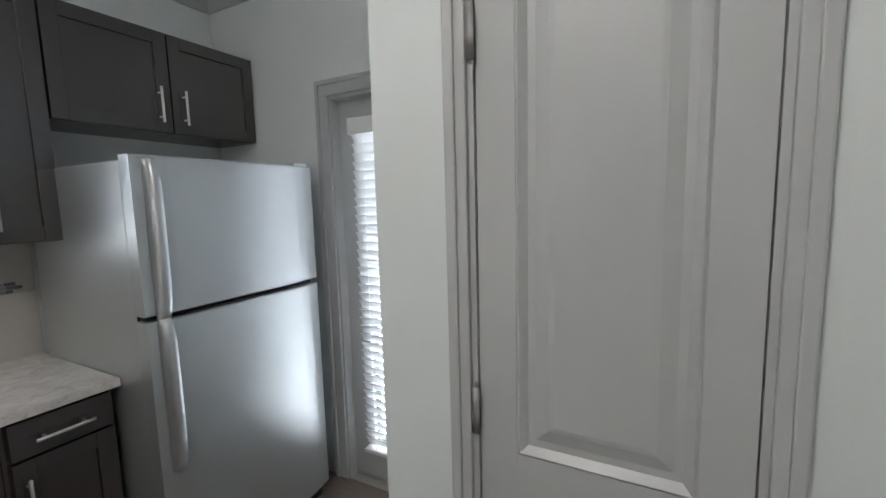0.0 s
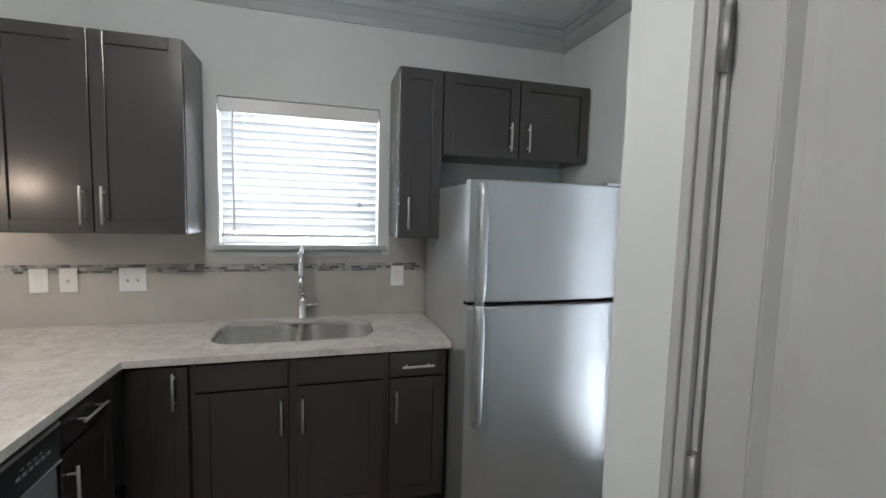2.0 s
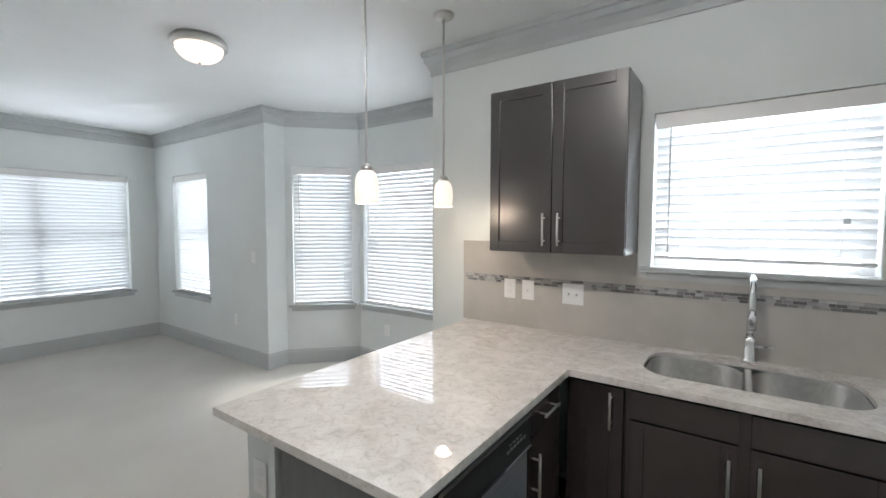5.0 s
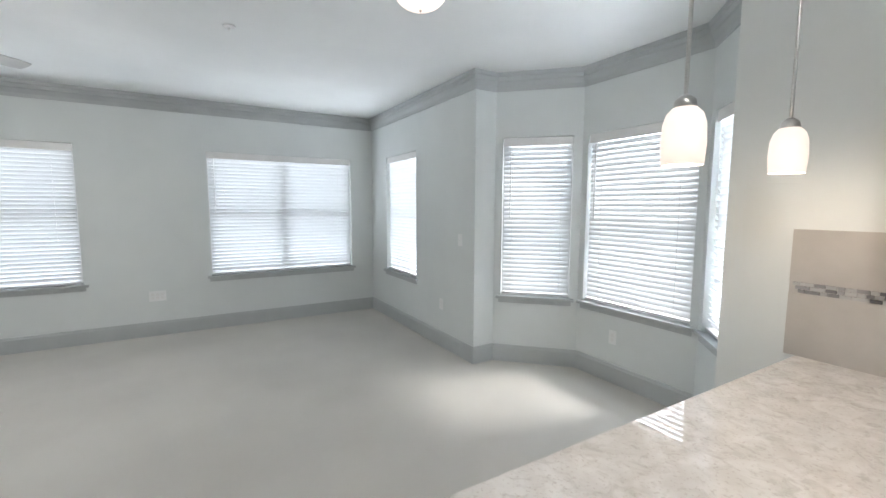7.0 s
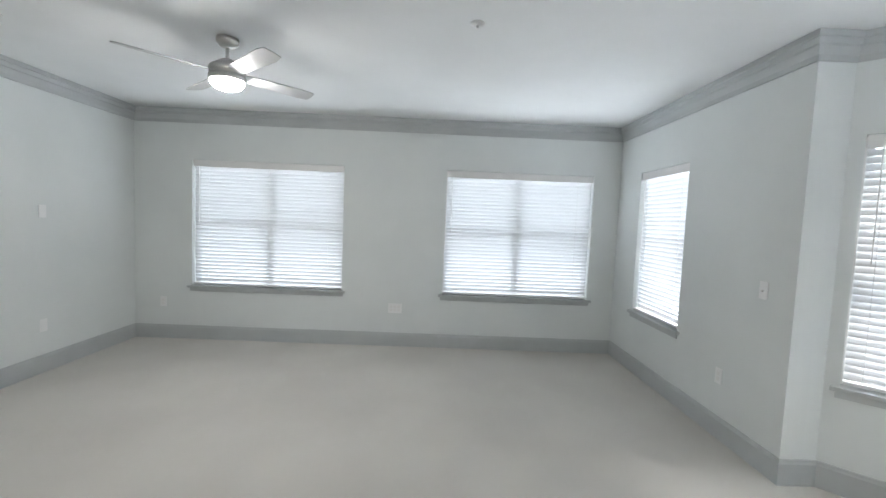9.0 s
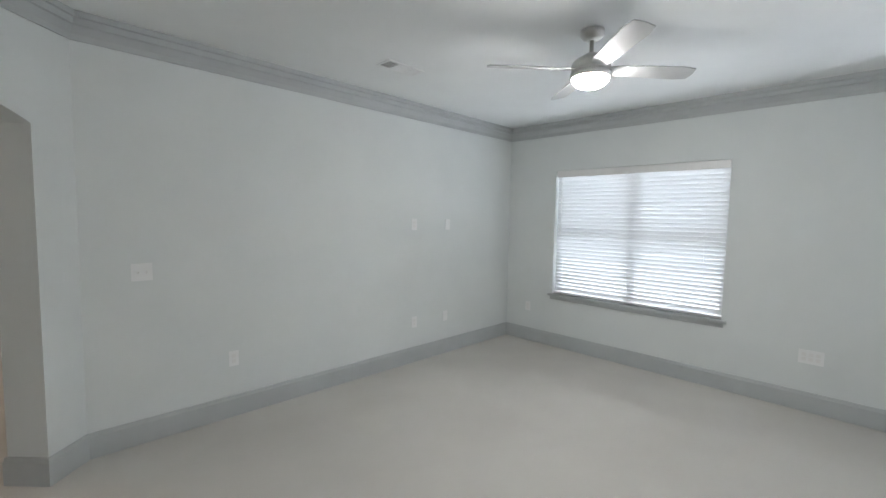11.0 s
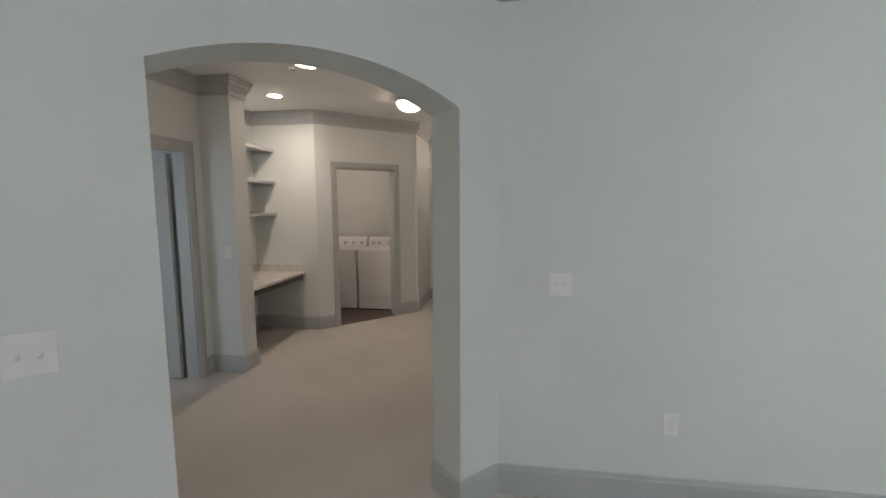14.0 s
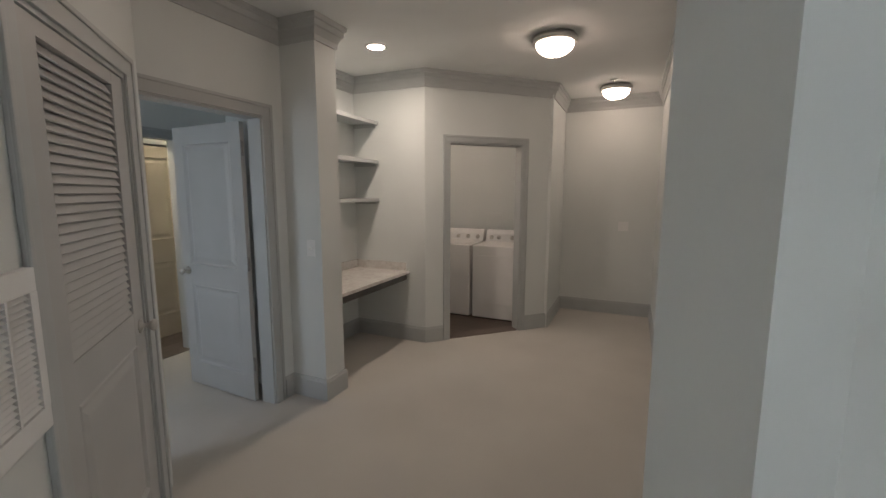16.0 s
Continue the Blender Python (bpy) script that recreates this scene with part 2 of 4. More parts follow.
def tube(bm, pts, r, n=12):
    """A round pipe along points."""
    pts = [Vector(p) for p in pts]
    rings = []
    for i, p in enumerate(pts):
        d = (pts[min(i + 1, len(pts) - 1)] - pts[max(i - 1, 0)]).normalized()
        s = d.orthogonal() if i == 0 else rings_s - d * rings_s.dot(d)
        s.normalize()
        rings_s = s
        t = d.cross(s)
        rings.append([bm.verts.new(p + (s * math.cos(2 * math.pi * k / n) + t * math.sin(2 * math.pi * k / n)) * r) for k in range(n)])
    for a, b in zip(rings, rings[1:]):
        for k in range(n):
            bm.faces.new((a[k], a[(k + 1) % n], b[(k + 1) % n], b[k]))
    bm.faces.new(rings[0][::-1])
    bm.faces.new(rings[-1])


def run(name, points, profile, mat, label, category, closed=False):
    """A moulding along a line of floor points with the room on its left. profile: (out from the wall, height)."""
    bm = bmesh.new()
    pts = [Vector((p[0], p[1])) for p in points]
    n = len(pts)
    rows = []
    for i, p in enumerate(pts):
        d0 = (p - pts[i - 1]).normalized() if i or closed else None
        d1 = (pts[(i + 1) % n] - p).normalized() if i < n - 1 or closed else None
        d0, d1 = d0 or d1, d1 or d0
        n0, n1 = Vector((-d0.y, d0.x)), Vector((-d1.y, d1.x))
        mi = (n0 + n1) / (1 + n0.dot(n1))
        rows.append([bm.verts.new((p.x + mi.x * o, p.y + mi.y * o, z)) for o, z in profile])
    k = len(profile)
    for i in range(n if closed else n - 1):
        a, b = rows[i], rows[(i + 1) % n]
        for j in range(k):
            bm.faces.new((a[j], b[j], b[(j + 1) % k], a[(j + 1) % k]))
    if not closed:
        bm.faces.new(rows[0])
        bm.faces.new(rows[-1][::-1])
    return tagged(finish(name, bm, mat), label, category, kind="structure")


CROWN = [(-0.004, H - 0.160), (0.012, H - 0.160), (0.014, H - 0.125), (0.020, H - 0.112), (0.034, H - 0.082), (0.046, H - 0.074),
         (0.048, H - 0.040), (0.060, H - 0.034), (0.064, H - 0.002), (-0.004, H - 0.002)]
SKIRT = [(-0.003, 0.001), (0.016, 0.001), (0.016, 0.140), (0.012, 0.150), (0.010, 0.164), (0.006, 0.168), (-0.003, 0.168)]

# ---- plan ----
SW, AC, AE = (-4.82, -5.70), (-0.42, -5.70), (1.33, -3.95)
KS, PC, PE = (2.59, -3.95), (2.59, -1.79), (3.50, -1.79)
NE, BE = (3.50, 0.0), (0.0, 0.0)
B1, B2, B3, B4, B5 = (0.0, 0.33), (-0.56, 0.89), (-1.66, 0.89), (-2.22, 0.33), (-2.22, 0.10)
NW = (-4.82, 0.10)
PAINTED = "pale grey painted plaster wall"
WZ0, WZ1 = 0.655, 2.162

wall("wall_south", SW, AC, 0.14, before=0.15, after=0.06, label=PAINTED)
wall("wall_kitchen_south", AE, KS, 0.14, before=0.05, after=0.12, label=PAINTED)
wall("wall_pantry", KS, PC, 0.12, holes=[(1.455, 1.945, 0.0, 2.045)], label=PAINTED)
wall("wall_pantry_side", PC, PE, 0.12, before=-0.12, after=0.16, label=PAINTED)
wall("wall_east", PE, NE, 0.16, holes=[(0.12, 0.94, 0.0, 2.02)], label=PAINTED)
wall("wall_sink", NE, BE, 0.16, holes=[(NE[0] - 2.30, NE[0] - 1.43, 1.315, 2.118)], before=0.16, label=PAINTED)
wall("wall_bay_east", BE, B1, 0.14, before=-0.16, after=0.10, label=PAINTED)
wall("wall_bay_right", B1, B2, 0.14, holes=[(0.08, 0.72, WZ0, WZ1)], after=0.05, label=PAINTED)
wall("wall_bay_north", B2, B3, 0.14, holes=[(0.06, 1.04, WZ0, WZ1)], label=PAINTED)
wall("wall_bay_left", B3, B4, 0.14, holes=[(0.08, 0.72, WZ0, WZ1)], before=0.05, label=PAINTED)
wall("wall_bay_west", B4, B5, 0.14, before=0.10, after=-0.14, label=PAINTED)
wall("wall_north", B5, NW, 0.14, holes=[(B5[0] + 3.42, B5[0] + 4.30, WZ0, WZ1)], after=0.14, label=PAINTED)
wall("wall_west", NW, SW, 0.14, holes=[(0.10 + 0.22, 0.10 + 2.00, WZ0, WZ1), (0.10 + 3.22, 0.10 + 5.02, WZ0, WZ1)], label=PAINTED)
ARCH0, ARCH1, ARCHT = 0.262, 1.478, 0.235


def arch_wall():
    bm = bmesh.new()
    n = length(AC, AE)
    spring, rise = 2.043, 0.135
    half = (ARCH1 - ARCH0) / 2
    rad = (half * half + rise * rise) / (2 * rise)
    pts = []
    for i in range(29):
        u = ARCH0 + (ARCH1 - ARCH0) * i / 28
        pts.append((u, spring + rise - rad + math.sqrt(rad * rad - (u - ARCH0 - half) ** 2)))
    piers = [(-0.02, 0.0), (ARCH0, 0.0)], [(ARCH1, 0.0), (n + 0.02, 0.0)]
    for line in (piers[0], pts, piers[1]):
        rows = [[bm.verts.new(v) for v in ((u, 0, z), (u, 0, H), (u, -ARCHT, H), (u, -ARCHT, z))] for u, z in line]
        for a, b in zip(rows, rows[1:]):
            for k in range(4):
                bm.faces.new((a[k], b[k], b[(k + 1) % 4], a[(k + 1) % 4]))
        if line is not pts:
            bm.faces.new(rows[0])
            bm.faces.new(rows[1][::-1])
    ob = finish("wall_arch", bm, WALL)
    ob.matrix_world = along(AC, AE)
    tagged(ob, "pale grey painted wall with a shallow arched opening", "wall", kind="structure")


arch_wall()

# hall, bedroom and laundry
LB = (2.336, -6.136)
LJ = (0.74, -4.54)
LC, LD = (2.336, -5.966), (2.166, -5.966)
wall("wall_louver", LB, LJ, 0.12, holes=[(0.44, 1.29, 0.0, 2.06)], before=-0.24, after=-0.19, label=PAINTED)
wall("wall_bedroom", (2.336, -7.05), LC, 0.12, holes=[(0.19, 1.06, 0.0, 2.075)], after=0.12, label=PAINTED)
wall("wall_bedroom_return", LC, LD, 0.12, label=PAINTED)
wall("wall_column", (2.02, -7.05), (2.336, -7.05), 0.22, after=0.40, label=PAINTED)
wall("wall_niche_back", (2.74, -8.48), (2.74, -7.27), 0.12, label=PAINTED)
wall("wall_niche_end", (1.90, -8.48), (2.74, -8.48), 0.12, after=0.12, label=PAINTED)
wall("wall_laundry", (0.84, -9.54), (1.90, -8.48), 0.12, holes=[(0.38, 1.24, 0.0, 2.07)], label=PAINTED)
wall("wall_hall_side", (0.84, -10.45), (0.84, -9.54), 0.12, after=0.03, label=PAINTED)
wall("wall_hall_end", (-0.28, -10.45), (0.84, -10.45), 0.12, before=0.12, after=0.12, label=PAINTED)
wall("wall_hall_west", (-0.28, -5.86), (-0.28, -10.45), 0.12, label=PAINTED)
wall("wall_laundry_back", (0.96, -10.32), (3.0, -10.32), 0.12, label=PAINTED)
wall("wall_laundry_east", (3.0, -10.32), (3.0, -8.60), 0.12, label=PAINTED)
wall("wall_bedroom_south", (2.74, -7.9), (5.6, -7.9), 0.12, label=PAINTED)
wall("wall_bath", (3.95, -7.9), (3.95, -4.6), 0.12, holes=[(0.55, 1.40, 0, 2.06)], label=PAINTED)
wall("wall_linen", (4.52, -7.9), (4.52, -4.6), 0.10, holes=[(0.13, 0.95, 0, 2.05)], label=PAINTED)
wall("wall_bath_east", (5.6, -7.9), (5.6, -4.6), 0.12, label=PAINTED)
wall("wall_closet_south", (2.71, -3.95), (3.50, -3.95), 0.12, after=0.16, label=PAINTED)
wall("wall_closet_east", (3.50, -3.95), (3.50, -1.91), 0.16, label=PAINTED)
wall("wall_bedroom_north", (5.72, -4.6), (1.5, -4.6), 0.12, holes=[(1.9, 3.0, WZ0, WZ1)], label=PAINTED)

def footprint(z0, z1):
    """The outline of the dwelling as a sheet between two heights."""
    bm = bmesh.new()
    for x0, y0, x1, y1 in ((-4.96, -5.84, 3.66, 0.24), (-2.36, 0.24, 0.16, 1.04), (-0.40, -10.57, 5.72, -5.84), (3.66, -5.84, 5.72, -4.48)):
        box(bm, (x0, y0, z0), (x1, y1, z1))
    return bm


tagged(finish("floor", footprint(-0.1, 0), CARPET), "beige short-pile carpet on the whole floor", "carpet", kind="structure")
tagged(finish("ceiling", footprint(H, H + 0.1), CEIL), "flat off-white painted ceiling", "ceiling", kind="structure")
_bm = boxed((-1500, -1500, -0.6), (1500, 1500, -0.5))
tagged(finish("ground", _bm, GRASS), "lawn around the house", "ground", kind="structure")

run("crown_moulding", [SW, AC, AE, KS, PC, PE, NE, BE, B1, B2, B3, B4, B5, NW], CROWN, TRIM, "stepped grey crown moulding under the ceiling", "moulding", closed=True)
_a = along(AC, AE)
_j0, _j1 = _a @ Vector((ARCH0, -ARCHT, 0)), _a @ Vector((ARCH1, -ARCHT, 0))
_h0 = (-0.28, -5.28 - 0.28 - ARCHT * math.sqrt(2))
_q = ((5.28 + ARCHT * math.sqrt(2)) + (LB[0] + LB[1])) / 2
_h1 = (_q, LB[0] + LB[1] - _q)
run("crown_moulding_hall", [(0.84, -10.45), (0.84, -9.54), (1.90, -8.48), (2.74, -8.48), (2.74, -7.27), (2.02, -7.27), (2.02, -7.05), (2.336, -7.05), LC, LD, _h1, _h0, (-0.28, -10.45)],
    CROWN, TRIM, "stepped grey crown moulding in the hall", "moulding", closed=True)
SK = "tall grey painted baseboard"
_f0, _f1 = _a @ Vector((ARCH0, 0, 0)), _a @ Vector((ARCH1, 0, 0))
run("baseboard_south", [B1, B2, B3, B4, B5, NW, SW, AC, _f0, _j0, _h0, (-0.28, -10.45), (0.84, -10.45), (0.84, -9.54), tuple(along((0.84, -9.54), (1.90, -8.48)) @ Vector((0.31, 0, 0)))],
    SKIRT, TRIM, SK, "baseboard")
run("baseboard_niche", [tuple(along((0.84, -9.54), (1.90, -8.48)) @ Vector((1.31, 0, 0))), (1.90, -8.48), (2.74, -8.48), (2.74, -7.27), (2.02, -7.27), (2.02, -7.05), (2.336, -7.05), (2.336, -6.955)],
    SKIRT, TRIM, SK, "baseboard")
_lw = along(LB, LJ)
run("baseboard_louver", [_lw @ Vector((1.372, 0, 0)), _h1, _j1, _f1, AE, KS, (2.59, -2.575)], SKIRT, TRIM, SK, "baseboard")
run("baseboard_pantry", [(2.59, -1.94), PC, PE, (3.50, -1.76)], SKIRT, TRIM, SK, "baseboard")


def on(p0, p1, u, z):
    return along(p0, p1) @ Matrix.Translation((u, 0, z))


# ---- windows ----
def slat_mesh(wide, deep=0.05):
    bm = bmesh.new()
    n, t = 4, 0.0026
    up, dn = [], []
    for k in range(n + 1):
        y = deep * (k / n - 0.5)
        z = 0.004 * (1 - (2 * y / deep) ** 2)
        up.append([bm.verts.new((x, y, z + t / 2)) for x in (-wide / 2, wide / 2)])
        dn.append([bm.verts.new((x, y, z - t / 2)) for x in (-wide / 2, wide / 2)])
    for rows in (up, dn):
        for a, b in zip(rows, rows[1:]):
            bm.faces.new((a[0], a[1], b[1], b[0]))
    for a, b in ((up[0], dn[0]), (up[n], dn[n])):
        bm.faces.new((a[0], a[1], b[1], b[0]))
    for s in (0, 1):
        bm.faces.new([r[s] for r in up] + [r[s] for r in dn[::-1]])
    bmesh.ops.recalc_face_normals(bm, faces=bm.faces)
    me = bpy.data.meshes.new("slat")
    bm.to_mesh(me)
    bm.free()
    me.materials.append(SLAT)
    return me


def blind(m, wide, z0, z1, depth, tilt, label, step=0.043, raise_=0.0, wand=True):
    """A slatted blind that hangs in an opening centred on m's x axis, at that depth behind the room face."""
    b = thing("window_blind", label, "blind", m, "slatted window blinds")
    w = wide - 0.012
    part("headrail", boxed((-w / 2, depth - 0.028, z1 - 0.060), (w / 2, depth + 0.020, z1 - 0.003), 0.004), WHITE, b)
    part("valance", boxed((-w / 2, depth + 0.024, z1 - 0.080), (w / 2, depth + 0.034, z1 - 0.002), 0.003), WHITE, b, "white valance board")
    me = slat_mesh(w - 0.008)
    n = int((z1 - z0 - raise_ - 0.115) / step)
    for i in range(n):
        o = new("slat", me)
        o.parent = b
        o.matrix_basis = pose(0, depth, z1 - 0.100 - i * step, tilt + random.uniform(-1.5, 1.5), 0, random.uniform(-0.12, 0.12))
    low = z1 - 0.100 - n * step
    part("bottom_rail", boxed((-w / 2 + 0.004, depth - 0.026, low - 0.012), (w / 2 - 0.004, depth + 0.026, low + 0.006), 0.003), WHITE, b)
    for x in ([-w * 0.36, w * 0.36] if w < 1.2 else [-w * 0.4, 0, w * 0.4]):
        for dy in (-0.022, 0.022):
            bm = bmesh.new()
            rod(bm, (x, depth + dy, low), (x, depth + dy, z1 - 0.03), 0.0012, 6)
            part("ladder_cord", bm, WHITE, b)
    if wand:
        bm = bmesh.new()
        rod(bm, (w / 2 - 0.07, depth + 0.034, z1 - 0.06), (w / 2 - 0.07, depth + 0.034, z1 - 0.75), 0.004, 8)
        part("tilt_wand", bm, WHITE, b)
    return b


WINDOWS = [0]


def window(p0, p1, u0, u1, z0, z1, thick, tilt=-60, mull=True, apron=True, power=8.8, double=False):
    """A window in the wall from p0 to p1: frame, panes, sill, blind and the daylight behind it."""
    WINDOWS[0] += 1
    m = along(p0, p1) @ Matrix.Translation(((u0 + u1) / 2, 0, 0))
    w = u1 - u0
    wn = thing("window_%d" % WINDOWS[0], "white framed sash window with a grey sill", "window", m, kind="structure")
    bm = bmesh.new()
    d0, d1 = -thick + 0.005, -thick + 0.055
    box(bm, (-w / 2, d0, z0), (-w / 2 + 0.045, d1, z1))
    box(bm, (w / 2 - 0.045, d0, z0), (w / 2, d1, z1))
    box(bm, (-w / 2 + 0.045, d0, z0), (w / 2 - 0.045, d1, z0 + 0.045))
    box(bm, (-w / 2 + 0.045, d0, z1 - 0.045), (w / 2 - 0.045, d1, z1))
    part("window_frame", bm, WHITE, wn)
    cols = [(-w / 2 + 0.045, -0.03), (0.03, w / 2 - 0.045)] if double else [(-w / 2 + 0.045, w / 2 - 0.045)]
    if double:
        part("mullion", boxed((-0.03, d0, z0 + 0.045), (0.03, d1, z1 - 0.045)), WHITE, wn)
    zm = (z0 + z1) / 2
    for a, b in cols:
        rows = [(z0 + 0.045, zm - 0.02), (zm + 0.02, z1 - 0.045)] if mull else [(z0 + 0.045, z1 - 0.045)]
        if mull:
            part("meeting_rail", boxed((a, d0, zm - 0.02), (b, d1, zm + 0.02)), WHITE, wn)
        for c, d in rows:
            g = part("pane", boxed((a, d0 + 0.02, c), (b, d0 + 0.026, d)), GLASS, wn)
            g.visible_shadow = False
    if apron:
        part("window_sill", boxed((-w / 2 - 0.045, -thick + 0.06, z0 - 0.024), (w / 2 + 0.045, 0.035, z0 + 0.004), 0.005), TRIM, wn, "grey painted sill")
        part("apron", boxed((-w / 2 - 0.02, 0.001, z0 - 0.065), (w / 2 + 0.02, 0.014, z0 - 0.026), 0.003), TRIM, wn, "grey painted apron")
    hung = blind(m, w, z0 + 0.004, z1, -0.045, tilt, "white slatted blind, lowered, in a window")
    c = m @ Vector((0, -thick - 0.30, (z0 + z1) / 2))
    a = math.degrees(math.atan2(p1[1] - p0[1], p1[0] - p0[0]))
    daylight(c.x, c.y, c.z + 0.05, w + 0.35, z1 - z0 + 0.35, a, power * (w + 0.35) * (z1 - z0 + 0.35))
    return hung


window(NW, SW, 0.32, 2.10, WZ0, WZ1, 0.14, tilt=60, power=10, double=True)
window(NW, SW, 3.32, 5.12, WZ0, WZ1, 0.14, tilt=60, power=10, double=True)
window(B5, NW, 1.20, 2.08, WZ0, WZ1, 0.14, tilt=66, power=17)
window(B3, B4, 0.08, 0.72, WZ0, WZ1, 0.14)
window(B2, B3, 0.06, 1.04, WZ0, WZ1, 0.14)
window(B1, B2, 0.08, 0.72, WZ0, WZ1, 0.14, tilt=60, power=28)
_sb = window(NE, BE, 1.20, 2.07, 1.315, 2.118, 0.16, mull=False, tilt=64, power=30)
part("paper_tag", boxed((-0.335, -0.018, 1.545), (-0.312, -0.0165, 1.570)), TRIM, _sb, "small grey paper tag")
daylight(3.3, -4.40, 1.4, 1.1, 1.4, 180, 5)


# ---- doors ----
def casing(name, m, w, h, wide=0.07, label="grey painted door casing", sides=(1, 1), mat=None):
    """Casing round an opening from x=0 to w, on the face y=0 of m."""
    c = thing(name, label, "casing", m, kind="structure")
    for side, x in ((0, -wide + 0.005), (1, w - 0.005)):
        if sides[side]:
            bm = bmesh.new()
            box(bm, (x, 0.001, 0.001), (x + wide, 0.014, h), 0.003)
            box(bm, (x + (0 if side == 0 else wide - 0.022), 0.012, 0.001), (x + (0.022 if side == 0 else wide), 0.022, h + wide), 0.004)
            part("jamb_casing", bm, mat or TRIM, c)
    bm = bmesh.new()
    box(bm, (-wide + 0.005, 0.001, h), (w + wide - 0.005, 0.014, h + wide), 0.003)
    box(bm, (-wide + 0.008, 0.012, h + wide - 0.022), (w + wide - 0.008, 0.0225, h + wide - 0.0005), 0.004)
    part("head_casing", bm, mat or TRIM, c)
    return c


def liner(c, w, h, thick, mat=None):
    """The jamb boards inside an opening, under its casing."""
    for x in ((0, 0.016), (w - 0.016, w)):
        part("jamb", boxed((x[0], -thick, 0.001), (x[1], 0.0005, h - 0.0005)), mat or TRIM, c)
    part("head_jamb", boxed((0.016, -thick, h - 0.016), (w - 0.016, 0.0005, h - 0.0005)), mat or TRIM, c)


def raised_panel(x0, x1, z0, z1, face, sign):
    """A raised field with sloping edges, on the face y=face, towards sign."""
    bm = bmesh.new()
    rings = []
    for inset, y in ((0, 0.0), (0.006, 0.004), (0.020, -0.009), (0.034, -0.009), (0.060, -0.001), (0.070, 0.0)):
        rings.append([bm.verts.new((x, face + sign * y, z)) for x, z in ((x0 + inset, z0 + inset), (x1 - inset, z0 + inset), (x1 - inset, z1 - inset), (x0 + inset, z1 - inset))])
    for a, b in zip(rings, rings[1:]):
        for k in range(4):
            bm.faces.new((a[k], a[(k + 1) % 4], b[(k + 1) % 4], b[k]))
    bm.faces.new(rings[-1])
    return bm


def panel_leaf(door, w, h, t, panels, mat, stile=0.11):
    """Stiles, rails and raised panels of a leaf: hinge edge at x=0, face at y=0 and back at y=-t. panels: (z0, z1)."""
    for x in ((0, stile), (w - stile, w)):
        part("stile", boxed((x[0], -t, 0.012), (x[1], 0, h), 0.002), mat, door)
    zs = [0.012] + [z for p in panels for z in p] + [h]
    for a, b in zip(zs[::2], zs[1::2]):
        part("rail", boxed((stile, -t + 0.0006, a), (w - stile, -0.0006, b)), mat, door)
    for a, b in panels:
        part("panel", raised_panel(stile, w - stile, a, b, -0.001, 1), mat, door)
        part("panel", raised_panel(stile, w - stile, a, b, -t + 0.001, -1), mat, door)


def knob(bm, x, z, face, sign):
    m = pose(x, face, z, -90 * sign)
    lathe(bm, [(0, 0), (0.032, 0), (0.032, 0.006), (0.012, 0.010), (0.012, 0.034), (0.022, 0.040), (0.028, 0.052), (0.024, 0.064), (0, 0.067)], 20, m)


def hinge(door, x, z, y=0.0):
    bm = bmesh.new()
    rod(bm, (x, y, z - 0.05), (x, y, z + 0.05), 0.0048, 10)
    rod(bm, (x, y, z + 0.05), (x, y, z + 0.056), 0.005, 8)
    box(bm, (x - 0.009, y - 0.009, z - 0.048), (x + 0.009, y - 0.007, z + 0.048))
    part("hinge", bm, HINGE, door, "dull nickel hinge", True)


# pantry: the wall runs north, so the hinge side is at the far end of the opening
_pm = along(KS, PC) @ Matrix.Translation((1.455, 0, 0))
_c = casing("casing_pantry", _pm, 0.49, 2.045, 0.042, mat=DOORPAINT)
liner(_c, 0.49, 2.045, 0.12, DOORPAINT)
d = thing("door_1", "closed light grey panelled pantry door with nickel hinges", "door", _pm @ Matrix.Translation((0.472, -0.006, 0)) @ Matrix.Rotation(math.pi, 4, "Z"), kind="structure")
panel_leaf(d, 0.454, 2.024, 0.035, [(0.22, 0.84), (1.00, 1.92)], DOORPAINT, 0.076)
for o in d.children:
    o.matrix_basis = Matrix.Translation((0, 0.035, 0)) 
for z in (0.25, 1.08, 1.80):
    hinge(d, -0.004, z, -0.008)

# glazed door in the east wall
_gm = along(PE, NE) @ Matrix.Translation((0.12, 0, 0))
_c = casing("casing_glazed_door", _gm, 0.82, 2.02, 0.075, mat=DOORPAINT)
liner(_c, 0.82, 2.02, 0.16, DOORPAINT)
d = thing("door_2", "closed light grey outside door with a full glass pane", "door", _gm @ Matrix.Translation((0.018, -0.05, 0)), kind="structure")
_w, _h = 0.784, 2.0
for x in ((0, 0.12), (_w - 0.12, _w)):
    part("stile", boxed((x[0], -0.045, 0.02), (x[1], 0, _h), 0.002), DOORPAINT, d)
part("rail", boxed((0.12, -0.044, 0.02), (_w - 0.12, -0.001, 0.17)), DOORPAINT, d)
part("rail", boxed((0.12, -0.044, 1.87), (_w - 0.12, -0.001, _h)), DOORPAINT, d)
bm = bmesh.new()
for lo, hi in (((0.12, -0.001, 0.17), (0.145, 0.012, 1.87)), ((_w - 0.145, -0.001, 0.17), (_w - 0.12, 0.012, 1.87)), ((0.145, -0.001, 0.17), (_w - 0.145, 0.012, 0.195)), ((0.145, -0.001, 1.845), (_w - 0.145, 0.012, 1.87))):
    box(bm, lo, hi, 0.003)
part("glazing_bead", bm, DOORPAINT, d)
g = part("pane", boxed((0.121, -0.026, 0.171), (_w - 0.121, -0.020, 1.869)), GLASS, d)
g.visible_shadow = False
